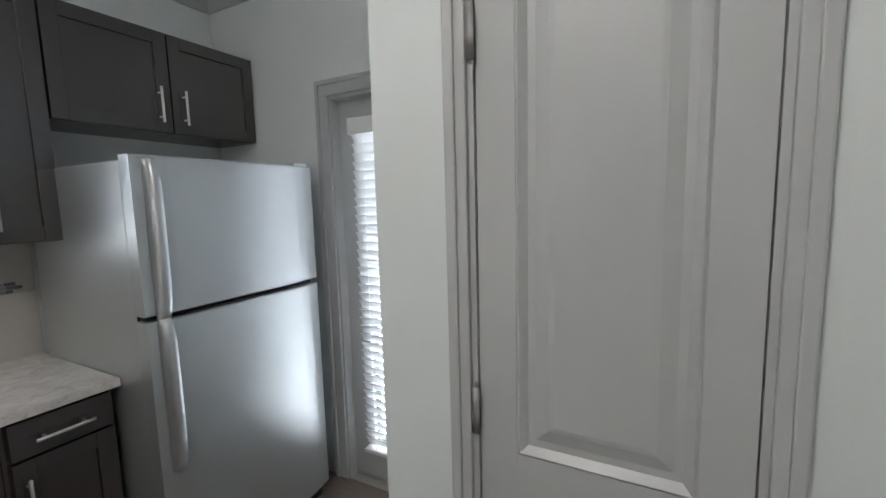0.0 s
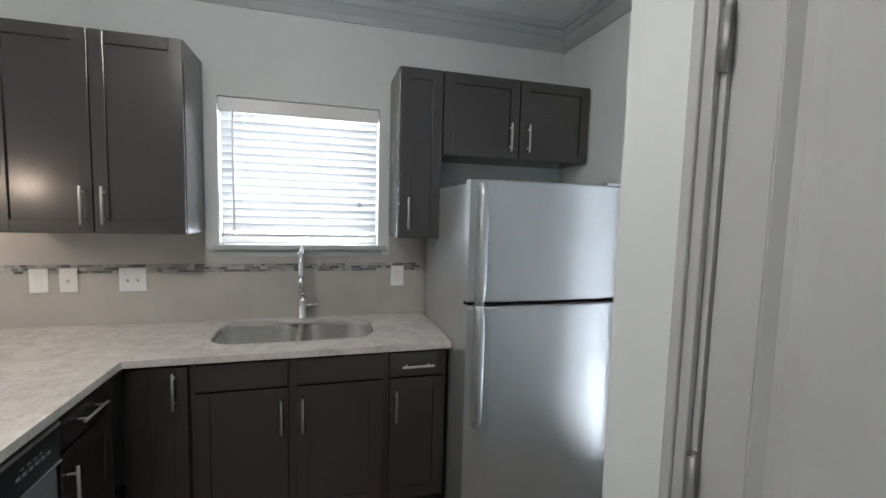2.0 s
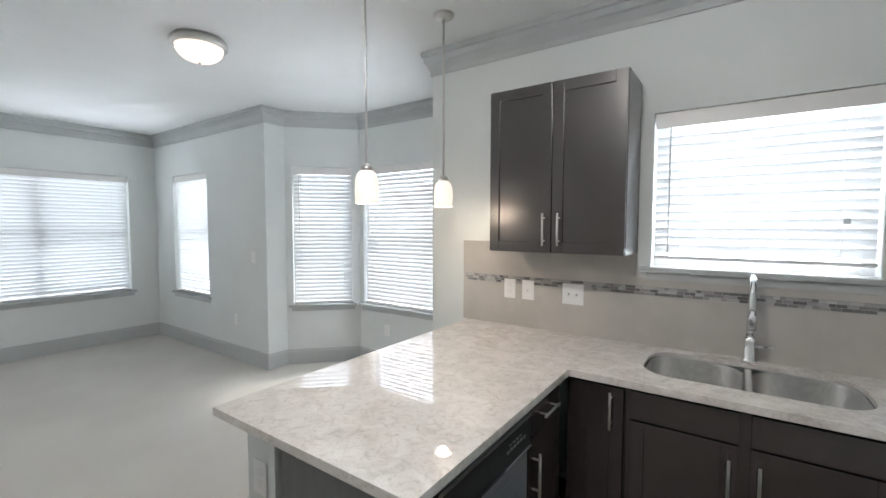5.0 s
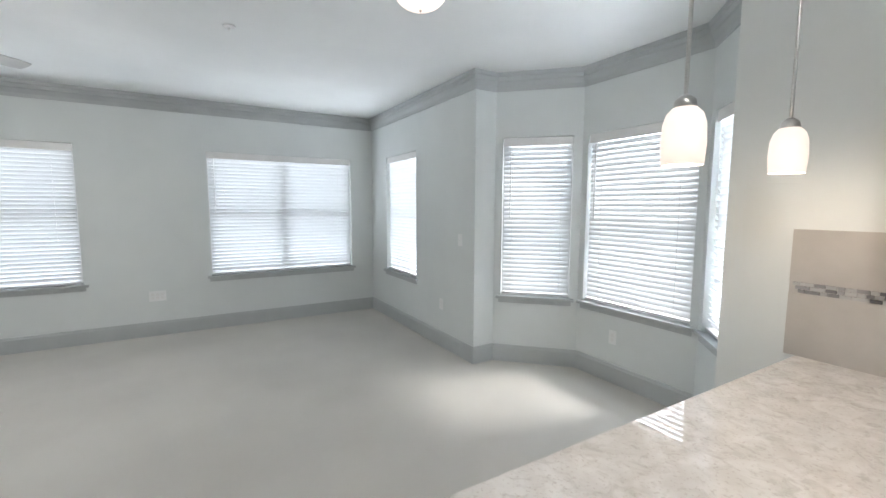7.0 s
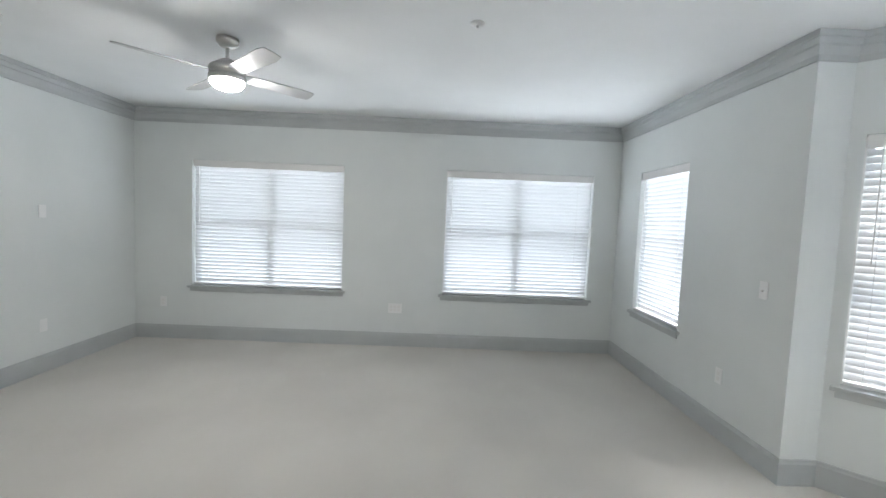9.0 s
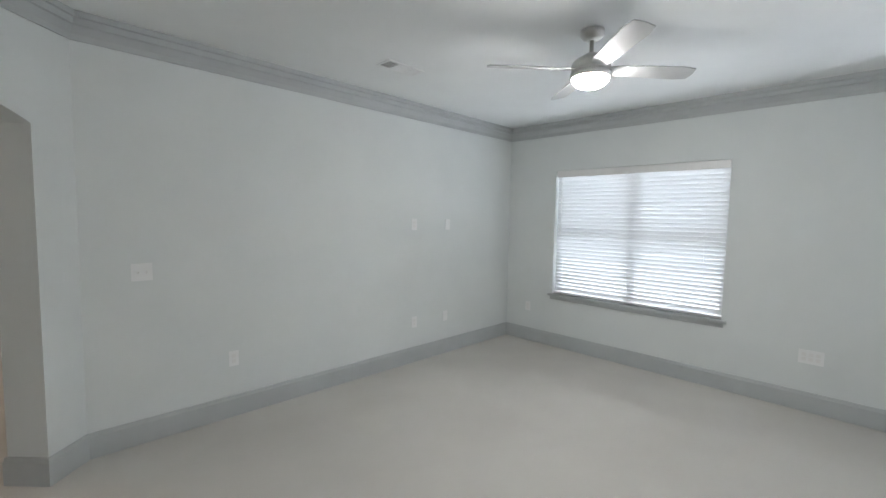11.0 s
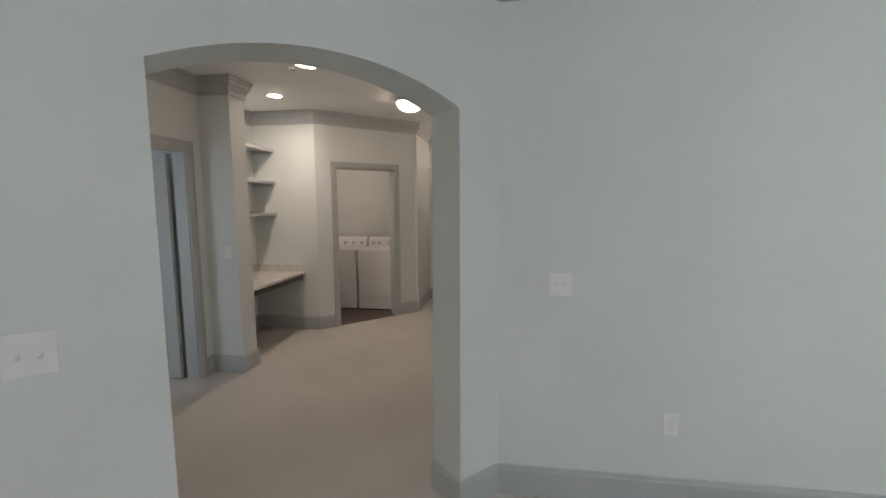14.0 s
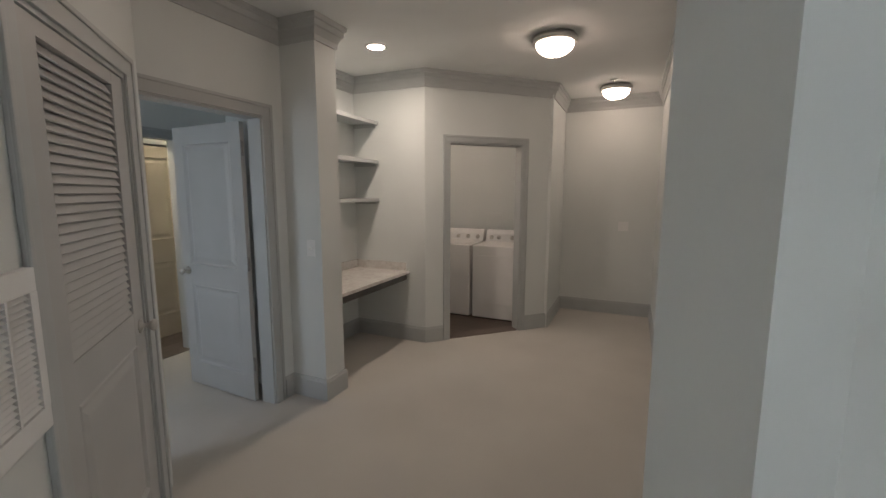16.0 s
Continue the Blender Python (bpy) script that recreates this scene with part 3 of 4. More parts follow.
part("threshold", boxed((0, -0.10, 0.001), (_w, -0.001, 0.018), 0.003), NICKEL, d)
bm = bmesh.new()
knob(bm, 0.06, 0.93, 0.0, 1)
part("knob", bm, NICKEL, d, "nickel knob", True)
blind(_gm @ Matrix.Translation((0.41, 0, 0)), 0.58, 0.19, 1.90, -0.012, 62, "white slatted blind on the glass of a door", wand=False)
_v = _gm @ Vector((0.41, -0.45, 1.05))
daylight(_v.x, _v.y, _v.z, 1.0, 2.1, 90, 18 * 2.1)

# louvred closet door in the hall
_lm = _lw @ Matrix.Translation((0.44, 0, 0))
_c = casing("casing_closet", _lm, 0.85, 2.06, 0.085)
liner(_c, 0.85, 2.06, 0.12)
d = thing("door_3", "closed grey closet door with louvres above a flat panel", "door", _lm @ Matrix.Translation((0.018, -0.006, 0)), kind="structure")
_w, _h, _t = 0.814, 2.04, 0.035
for x in ((0, 0.122), (_w - 0.122, _w)):
    part("stile", boxed((x[0], -_t, 0.012), (x[1], 0, _h), 0.002), DOORPAINT, d)
for z in ((0.012, 0.22), (0.90, 1.04), (1.99, _h)):
    part("rail", boxed((0.122, -_t + 0.0006, z[0]), (_w - 0.122, -0.0006, z[1])), DOORPAINT, d)
part("panel", raised_panel(0.122, _w - 0.122, 0.22, 0.90, -0.001, 1), DOORPAINT, d)
# sheet behind the louvres, coloured near-black as the closet's shade
part("closet_dark", boxed((0.122, -_t + 0.001, 0.22), (_w - 0.122, -_t + 0.003, 1.99)), DARKGAP, d, "near-black sheet standing for the shade in the closet")
bm = boxed((0.122, -0.0035, -0.021), (_w - 0.122, 0.0035, 0.021), 0.002)
bmesh.ops.recalc_face_normals(bm, faces=bm.faces)
_me = bpy.data.meshes.new("louvre")
bm.to_mesh(_me)
bm.free()
_me.materials.append(DOORPAINT)
for i in range(31):
    o = new("louvre", _me)
    o.parent = d
    o.matrix_basis = pose(0, -0.017, 1.058 + i * 0.0303, 28)
bm = bmesh.new()
knob(bm, 0.055, 0.965, 0.0, 1)
part("knob", bm, NICKEL, d, "brushed nickel knob", True)
for z in (0.25, 1.05, 1.80):
    hinge(d, _w + 0.004, z, 0.004)

# return air grille beside it
_gm2 = _lw @ Matrix.Translation((1.374, 0.001, 0.955))
g = thing("return_air_grille", "white metal return air grille on the hall wall", "grille", _gm2)
GRW, GRH = 0.56, 0.42
COLS = [(0.032 + 0.101 * i, 0.124 + 0.101 * i) for i in range(5)]
bm = bmesh.new()
box(bm, (0, 0, 0), (GRW, 0.024, 0.060), 0.003)
box(bm, (0, 0, 0.360), (GRW, 0.024, GRH), 0.003)
box(bm, (0, 0, 0.060), (0.032, 0.024, 0.360))
box(bm, (COLS[-1][1], 0, 0.060), (GRW, 0.024, 0.360))
for (a0, a1), (b0, b1) in zip(COLS, COLS[1:]):
    box(bm, (a1, 0, 0.060), (b0, 0.022, 0.360))
part("frame", bm, PLATE, g)
part("backing", boxed((0.032, 0.0005, 0.060), (COLS[-1][1], 0.0015, 0.360)), GREYPANEL, g)
for a0, a1 in COLS:
    bm = boxed((a0, -0.0010, -0.0085), (a1, 0.0010, 0.0085))
    me = bpy.data.meshes.new("blade")
    bm.to_mesh(me)
    bm.free()
    me.materials.append(PLATE)
    for i in range(18):
        o = new("blade", me)
        o.parent = g
        o.matrix_basis = pose(0, 0.014, 0.070 + i * 0.0165, 55)

# bedroom door, swung open into the bedroom
_bm0 = along((2.336, -7.05), LC) @ Matrix.Translation((0.19, 0, 0))
_c = casing("casing_bedroom", _bm0, 0.87, 2.075, 0.085, sides=(1, 0))
liner(_c, 0.87, 2.075, 0.12)
d = thing("door_4", "open light grey two-panel bedroom door", "door", Matrix.Translation((2.472, -6.835, 0)) @ Matrix.Rotation(radians(-3), 4, "Z"), kind="structure")
panel_leaf(d, 0.76, 2.045, 0.035, [(0.20, 0.84), (1.00, 1.92)], DOORPAINT, 0.11)
for o in d.children:
    o.matrix_basis = Matrix.Translation((0.012, 0.035, 0))
for z in (0.30, 1.05, 1.86):
    hinge(d, 0.0, z, 0.036)
bm = bmesh.new()
knob(bm, 0.70, 0.95, 0.035, 1)
knob(bm, 0.70, 0.95, 0.0, -1)
part("knob", bm, NICKEL, d, "nickel knob", True)

# bathroom door seen past it
_bb = along((3.95, -7.9), (3.95, -4.6)) @ Matrix.Translation((0.55, 0, 0))
_c = casing("casing_bath", _bb, 0.85, 2.06, 0.07)
liner(_c, 0.85, 2.06, 0.12)
d = thing("door_5", "closed cream two-panel linen closet door", "door", Matrix.Translation((4.526, -7.755, 0)) @ Matrix.Rotation(radians(90), 4, "Z"), kind="structure")
panel_leaf(d, 0.78, 2.03, 0.035, [(0.25, 0.83), (1.06, 1.92)], CREAM, 0.11)

# laundry opening
_ll = along((0.84, -9.54), (1.90, -8.48)) @ Matrix.Translation((0.38, 0, 0))
_c = casing("casing_laundry", _ll, 0.86, 2.07, 0.07)
liner(_c, 0.86, 2.07, 0.12)
part("threshold", boxed((0.016, -0.150, 0.0008), (0.844, -0.006, 0.0085), 0.002), PLANKDARK, _c, "dark wood threshold")
ob_ = thing("washer_outlet_box", "white plastic washer outlet box on the laundry wall", "outlet box", on((0.96, -10.32), (3.0, -10.32), 0.78, 1.19))
part("frame", boxed((-0.12, 0.0005, -0.09), (0.12, 0.012, 0.09), 0.004), WALL, ob_)
part("recess", boxed((-0.09, 0.0115, -0.06), (0.09, 0.0135, 0.06), 0.003), WALL, ob_)


# ---- kitchen ----
def bar_handle(parent, a, b, out):
    """A round bar pull from a to b that stands off along out."""
    a, b, o = Vector(a), Vector(b), Vector(out)
    d = (b - a).normalized()
    bm = bmesh.new()
    rod(bm, a + o, b + o, 0.0058, 10)
    for p in (a + d * 0.025, b - d * 0.025):
        rod(bm, p, p + o, 0.0045, 8)
    part("handle", bm, NICKEL, parent, "brushed nickel bar handle", True)


def shaker(parent, x0, x1, z0, z1, y, rail=0.055, name="door", plain=False):
    """A framed front facing -y, its outer face at y. Returns the frame, which carries the panel."""
    bm = bmesh.new()
    t = 0.019
    if plain:
        box(bm, (x0, y, z0), (x1, y + t, z1), 0.0025)
        return part(name, bm, CAB, parent)
    bm.free()
    f = part(name, boxed((x0 + 0.003, y + 0.009, z0 + 0.003), (x1 - 0.003, y + 0.0185, z1 - 0.003)), CAB, parent)
    for a, b in ((x0, x0 + rail), (x1 - rail, x1)):
        part("stile", boxed((a, y, z0), (b, y + t, z1), 0.002), CAB, f)
    for a, b in ((z0, z0 + rail), (z1 - rail, z1)):
        part("rail", boxed((x0 + rail, y + 0.0004, a), (x1 - rail, y + t - 0.0004, b), 0.002), CAB, f)
    return f


def upper(x0, x1, z0, z1, handles, label, m=None):
    c = thing("wall_cabinet", label, "cabinet", Matrix.Translation((0, -0.002, 0)), "dark wall cabinets")
    part("body", boxed((x0, -0.303, z0), (x1, 0, z1), 0.0015), CAB, c)
    n = len(handles)
    step = (x1 - x0) / n
    for i, (hx, hz0, hz1) in enumerate(handles):
        dr = shaker(c, x0 + i * step + 0.003, x0 + (i + 1) * step - 0.003, z0 + 0.003, z1 - 0.003, -0.323)
        bar_handle(dr, (hx, -0.323, hz0), (hx, -0.323, hz1), (0, -0.03, 0))
    return c


upper(0.637, 1.367, 1.39, 2.277, [(0.965, 1.43, 1.60), (1.045, 1.43, 1.60)], "dark stained two-door wall cabinet beside the window")
upper(2.362, 2.598, 1.383, 2.277, [(2.415, 1.43, 1.60)], "narrow dark stained wall cabinet beside the window")
upper(2.600, 3.492, 1.835, 2.277, [(2.99, 1.875, 2.03), (3.10, 1.875, 2.03)], "short dark stained wall cabinet above the refrigerator")

FY = -0.612


def base_unit(x0, x1, label, m=None, z1=0.874):
    c = thing("base_cabinet", label, "cabinet", m, "dark base cabinets")
    part("body", boxed((x0, -0.592, 0.10), (x1, -0.012, z1), 0.001), CAB, c)
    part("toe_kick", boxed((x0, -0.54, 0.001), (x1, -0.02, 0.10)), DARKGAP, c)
    return c


c = base_unit(1.193, 1.44, "dark stained corner base cabinet with one door")
f = shaker(c, 1.225, 1.434, 0.115, 0.850, FY)
bar_handle(f, (1.387, FY, 0.675), (1.387, FY, 0.835), (0, -0.03, 0))
c = base_unit(1.442, 2.272, "dark stained sink base cabinet with two doors", z1=0.66)
part("front_rail", boxed((1.442, -0.593, 0.6605), (2.272, -0.577, 0.874)), CAB, c)
for x0, x1, hx in ((1.460, 1.832, 1.805), (1.870, 2.252, 1.897)):
    shaker(c, x0, x1, 0.735, 0.852, FY, name="false_front", plain=True)
    f = shaker(c, x0, x1, 0.115, 0.727, FY)
    bar_handle(f, (hx, FY, 0.522), (hx, FY, 0.680), (0, -0.03, 0))
c = base_unit(2.274, 2.572, "dark stained base cabinet with drawer and door")
f = shaker(c, 2.290, 2.560, 0.735, 0.852, FY, name="drawer_front", plain=True)
bar_handle(f, (2.345, FY, 0.790), (2.500, FY, 0.790), (0, -0.03, 0))
f = shaker(c, 2.290, 2.560, 0.115, 0.727, FY)
bar_handle(f, (2.318, FY, 0.518), (2.318, FY, 0.675), (0, -0.03, 0))

# peninsula: units face +x, so they are built facing -y and turned
PEN = Matrix.Translation((1.187 + FY, -0.655, 0)) @ Matrix.Rotation(radians(90), 4, "Z")
c = base_unit(-0.36, -0.012, "dark stained peninsula cabinet with drawer and door", PEN)
f = shaker(c, -0.352, -0.022, 0.735, 0.852, FY, name="drawer_front", plain=True)
bar_handle(f, (-0.27, FY, 0.795), (-0.11, FY, 0.795), (0, -0.03, 0))
f = shaker(c, -0.352, -0.022, 0.115, 0.727, FY)
bar_handle(f, (-0.322, FY, 0.50), (-0.322, FY, 0.67), (0, -0.03, 0))
dw = thing("dishwasher", "built-in dishwasher with black control panel and grey door", "dishwasher", PEN @ Matrix.Translation((-0.972, 0, 0)))
part("tub", boxed((0.004, -0.588, 0.10), (0.602, -0.03, 0.855)), BLACK, dw)
part("door_panel", boxed((0.006, FY, 0.13), (0.600, -0.589, 0.715), 0.006), DISHDOOR, dw, "grey steel door panel")
cp = part("control_panel", boxed((0.006, FY - 0.012, 0.722), (0.600, -0.589, 0.862), 0.008), BLACK, dw, "black control panel")
# top ridge of the panel; bright metal stands for its reflection
part("trim_strip", boxed((0.008, FY - 0.0165, 0.838), (0.598, FY - 0.0115, 0.849), 0.002), NICKEL, cp, "thin top ridge, its highlight shown as bright metal")
part("latch", boxed((0.22, FY - 0.018, 0.7285), (0.38, FY - 0.013, 0.742), 0.002), BLACK, cp)
part("grip_lip", boxed((0.008, FY - 0.0175, 0.7225), (0.598, FY - 0.0115, 0.728), 0.002), DISHDOOR, cp, "thin grey grip lip")
for i in range(4):
    part("indicator", boxed((0.42 + i * 0.026, FY - 0.0138, 0.797), (0.434 + i * 0.026, FY - 0.0118, 0.801)), NICKEL, cp)
part("badge", boxed((0.045, FY - 0.0145, 0.775), (0.095, FY - 0.0125, 0.795), 0.001), NICKEL, cp, "small silver badge")
for i in range(6):
    part("button", boxed((0.40 + i * 0.026, FY - 0.0145, 0.776), (0.417 + i * 0.026, FY - 0.0125, 0.786), 0.001), DISHDOOR, cp)
part("kick_plate", boxed((0.006, -0.56, 0.002), (0.600, -0.54, 0.125)), BLACK, dw)
# stained panel whose sheen is put into an even grey
c = thing("end_panel", "end panel of the peninsula, its reflected light coloured in as dark grey", "panel", None)
part("board", boxed((0.640, -1.690, 0.002), (1.187, -1.632, 0.875), 0.002), GREYPANEL, c)
part("baseboard_strip", boxed((0.642, -1.700, 0.002), (1.175, -1.691, 0.10), 0.002), GREYPANEL, c)
pw = thing("half_wall", "light grey painted half wall under the peninsula top", "wall", None, kind="structure")
part("plaster", boxed((0.450, -1.690, 0.001), (0.604, -0.003, 0.847)), WALL, pw)
part("cap", boxed((0.425, -1.712, 0.848), (0.634, -0.003, 0.876), 0.006), TRIM, pw, "grey cap under the top")
part("baseboard_strip", boxed((0.434, -1.690, 0.001), (0.4495, -0.003, 0.168), 0.003), TRIM, pw)

# worktop: an L of stone with a hole for the sink
SX0, SX1, SY0, SY1, SR = 1.468, 2.236, -0.480, -0.078, 0.125


def rounded(x0, x1, y0, y1, r, n=7):
    pts = []
    for cx, cy, a0 in ((x1 - r, y1 - r, 0), (x0 + r, y1 - r, 90), (x0 + r, y0 + r, 180), (x1 - r, y0 + r, 270)):
        for k in range(n + 1):
            a = radians(a0 + 90 * k / n)
            pts.append((cx + r * math.cos(a), cy + r * math.sin(a)))
    return pts


def slab(bm, outer, hole, z0, z1, ease=0.004):
    loops = []
    for pts in ([outer] + ([hole] if hole else [])):
        loops.append([[bm.verts.new((x, y, z)) for x, y in pts] for z in (z0, z1)])
    for lo, hi in loops:
        for i in range(len(lo)):
            j = (i + 1) % len(lo)
            bm.faces.new((lo[i], lo[j], hi[j], hi[i]))
    for k in (0, 1):
        es = []
        for lp in loops:
            ring = lp[k]
            for i in range(len(ring)):
                es.append(bm.edges.get((ring[i], ring[(i + 1) % len(ring)])))
        bmesh.ops.triangle_fill(bm, edges=es, use_beauty=True)


bm = bmesh.new()
slab(bm, [(0.31, -1.735), (1.208, -1.735), (1.208, -0.632), (2.586, -0.632), (2.586, -0.003), (0.31, -0.003)], rounded(SX0, SX1, SY0, SY1, SR), 0.8765, 0.898)
wt = thing("worktop", "polished pale speckled stone worktop with an L shape", "worktop")
part("slab", bm, STONE, wt)
bm = bmesh.new()
for lo, hi in (((1.208, -0.632), (2.586, -0.614)), ((1.190, -1.717), (1.208, -0.614)), ((0.31, -1.735), (1.208, -1.717)), ((0.31, -1.717), (0.328, -0.003))):
    box(bm, (*lo, 0.8685), (*hi, 0.8764))
part("front_edge", bm, STONE, wt, "built-up stone front edge")

sk = thing("kitchen_sink", "undermounted double-bowl stainless steel sink", "sink")
SMID = 1.862
for x0, x1 in ((SX0 + 0.004, SMID - 0.012), (SMID + 0.012, SX1 - 0.004)):
    bm = bmesh.new()
    rings = []
    for ins, z in ((0.0, 0.876), (0.004, 0.862), (0.012, 0.72), (0.03, 0.688), (0.06, 0.680)):
        rings.append([bm.verts.new((x, y, z)) for x, y in rounded(x0 + ins, x1 - ins, SY0 + 0.004 + ins, SY1 - 0.004 - ins, max(SR - ins * 0.6, 0.03))])
    for a, b in zip(rings, rings[1:]):
        for i in range(len(a)):
            bm.faces.new((a[i], a[(i + 1) % len(a)], b[(i + 1) % len(a)], b[i]))
    bm.faces.new(rings[-1])
    part("bowl", bm, STEEL, sk, "", True)
    bm = bmesh.new()
    lathe(bm, [(0, 0.004), (0.03, 0.003), (0.042, 0.006), (0.045, 0.001)], 20, Matrix.Translation(((x0 + x1) / 2, (SY0 + SY1) / 2, 0.680)))
    part("drain", bm, CHROME, sk, "", True)
part("divider", boxed((SMID - 0.016, SY0 + 0.006, 0.70), (SMID + 0.016, SY1 - 0.006, 0.876), 0.008), STEEL, sk)

fa = thing("kitchen_faucet", "chrome gooseneck kitchen faucet with side lever", "faucet", Matrix.Translation((1.868, -0.042, 0.898)))
bm = bmesh.new()
lathe(bm, [(0, 0), (0.031, 0), (0.031, 0.010), (0.025, 0.018), (0.022, 0.10), (0.023, 0.12), (0, 0.125)], 20)
part("base", bm, CHROME, fa, "", True)
bm = bmesh.new()
_pts = [(0, 0, 0.11), (0, 0, 0.20), (0, 0, 0.30)] + [(0, -0.085 + 0.085 * math.cos(radians(a)), 0.32 + 0.085 * math.sin(radians(a))) for a in range(0, 181, 18)] + [(0, -0.17, 0.28), (0, -0.17, 0.26)]
tube(bm, _pts, 0.014)
part("spout", bm, CHROME, fa, "", True)
bm = bmesh.new()
lathe(bm, [(0, 0), (0.015, 0), (0.017, 0.05), (0.014, 0.085), (0, 0.085)], 16, Matrix.Translation((0, -0.17, 0.185)))
part("spray_head", bm, CHROME, fa, "", True)
bm = bmesh.new()
rod(bm, (0.015, 0, 0.075), (0.055, 0, 0.078), 0.010)
rod(bm, (0.05, 0, 0.078), (0.085, -0.045, 0.092), 0.006)
part("lever", bm, CHROME, fa, "", True)

# backsplash with a mosaic band
bs = thing("backsplash", "taupe tiled backsplash with a narrow mosaic band", "backsplash", kind="structure")
bm = bmesh.new()
box(bm, (0.268, -0.009, 0.8985), (2.596, -0.0015, 1.166))
box(bm, (0.268, -0.009, 1.214), (2.596, -0.0015, 1.262))
box(bm, (0.268, -0.009, 1.262), (1.365, -0.0015, 1.388))
box(bm, (0.268, -0.009, 1.388), (0.634, -0.0015, 1.434))
box(bm, (2.364, -0.009, 1.262), (2.596, -0.0015, 1.382))
box(bm, (0.268, -0.005, 1.166), (2.596, -0.0015, 1.214))
part("tile_field", bm, SPLASH, bs)
_ms = []
for wd in (0.024, 0.036, 0.050):
    bm = boxed((0, -0.0095, 0), (wd - 0.002, -0.004, 0.0135), 0.0008)
    bmesh.ops.recalc_face_normals(bm, faces=bm.faces)
    me = bpy.data.meshes.new("mosaic_tile")
    bm.to_mesh(me)
    bm.free()
    me.materials.append(MOSAIC)
    _ms.append((wd, me))
for row in range(3):
    x = 0.30 - 0.01 * row
    while x < 2.53:
        wd, me = random.choice(_ms)
        o = new("mosaic_tile", me)
        o.parent = bs
        o.location = (x, 0, 1.168 + row * 0.0155)
        x += wd


def plate(name, m, w, h, label, kind_):
    """A cover plate on a face (x along, y out, z up), its centre at m."""
    p = thing(name, label, kind_, m, "wall plates")
    part("cover", boxed((-w / 2, 0.0005, -h / 2), (w / 2, 0.0065, h / 2), 0.0025), PLATE, p)
    n = max(1, round((w - 0.02) / 0.046))
    for i in range(n):
        x = (i - (n - 1) / 2) * 0.046
        if kind_ == "outlet":
            for z in (-0.02, 0.02):
                part("socket", boxed((x - 0.015, 0.006, z - 0.014), (x + 0.015, 0.0085, z + 0.014), 0.002), WHITE, p)
        elif kind_ == "switch":
            part("slot", boxed((x - 0.006, 0.006, -0.0125), (x + 0.006, 0.0072, 0.0125), 0.0004), PLATE, p)
            t_ = part("toggle", boxed((-0.0045, 0, -0.005), (0.0045, 0.016, 0.005), 0.0015), WHITE, p)
            t_.matrix_basis = pose(x, 0.0068, 0, -28)
    return p


for x, w, k in ((0.620, 0.078, "outlet"), (0.744, 0.078, "switch"), (1.025, 0.125, "switch"), (2.417, 0.078, "outlet")):
    plate("wall_" + k, on(NE, BE, NE[0] - x, 1.134) @ Matrix.Translation((0, 0.0092, 0)), w, 0.122, "white plastic %s plate on the backsplash" % k, k)
plate("wall_outlet", Matrix.Translation((0.527, -1.6905, 0.70)) @ Matrix.Rotation(math.pi, 4, "Z"), 0.072, 0.118, "white outlet plate on the half wall", "outlet")
# living room plates
for x, z, k in ((-3.130, 1.495, "outlet"), (-3.632, 1.495, "blank"), (-3.147, 0.44, "outlet"), (-3.62, 0.44, "blank"), (-1.302, 0.458, "outlet")):
    plate("wall_outlet" if k == "outlet" else "blank_plate", on(SW, AC, x - SW[0], z), 0.072, 0.118, "white plate on the painted wall", k)
plate("wall_switch", on(SW, AC, -0.735 - SW[0], 1.176), 0.118, 0.118, "white double switch plate on the painted wall", "switch")
plate("wall_switch", on(AC, AE, 1.796, 1.185), 0.118, 0.120, "white double switch plate beside the arch", "switch")
plate("wall_outlet", on(NW, SW, 0.10 + 2.565, 0.467), 0.165, 0.118, "white triple outlet plate under the windows", "outlet")
plate("wall_outlet", on(NW, SW, 0.10 + 5.362, 0.447), 0.072, 0.118, "white outlet plate near the corner", "outlet")
plate("wall_switch", on(B5, NW, 0.245, 1.186), 0.072, 0.118, "white switch plate beside the bay", "switch")
plate("wall_outlet", on(B5, NW, 0.607, 0.468), 0.072, 0.118, "white outlet plate above the baseboard", "outlet")
plate("wall_outlet", on(B2, B3, 0.70, 0.40), 0.072, 0.118, "white outlet plate below the bay window", "outlet")
plate("wall_switch", on((2.02, -7.05), (2.336, -7.05), 0.095, 1.157), 0.072, 0.118, "white switch plate on the hall pier", "switch")
plate("wall_switch", on((-0.28, -10.45), (0.84, -10.45), 0.366, 1.141), 0.118, 0.118, "white double switch plate at the hall end", "switch")

# refrigerator
fr = thing("refrigerator", "satin silver top-freezer refrigerator with two long handles", "refrigerator", Matrix.Translation((2.586, -0.862, 0)))
FW = 0.772
part("body", boxed((0.004, 0.085, 0.03), (FW - 0.004, 0.80, 1.655), 0.008), FRIDGE, fr)


def fridge_door(name, z0, z1, label):
    """A door with a softly bowed front."""
    bm = bmesh.new()
    n = 14
    cols = []
    for k in range(n + 1):
        x = FW * k / n
        y = 0.020 * (2 * k / n - 1) ** 4
        cols.append([bm.verts.new(v) for v in ((x, y + 0.006, z0), (x, y, z0 + 0.006), (x, y, z1 - 0.006), (x, y + 0.006, z1), (x, 0.078, z1), (x, 0.078, z0))])
    for a, b in zip(cols, cols[1:]):
        for j in range(6):
            bm.faces.new((a[j], b[j], b[(j + 1) % 6], a[(j + 1) % 6]))
    bm.faces.new(cols[0])
    bm.faces.new(cols[-1][::-1])
    return part(name, bm, FRIDGE, fr, label)


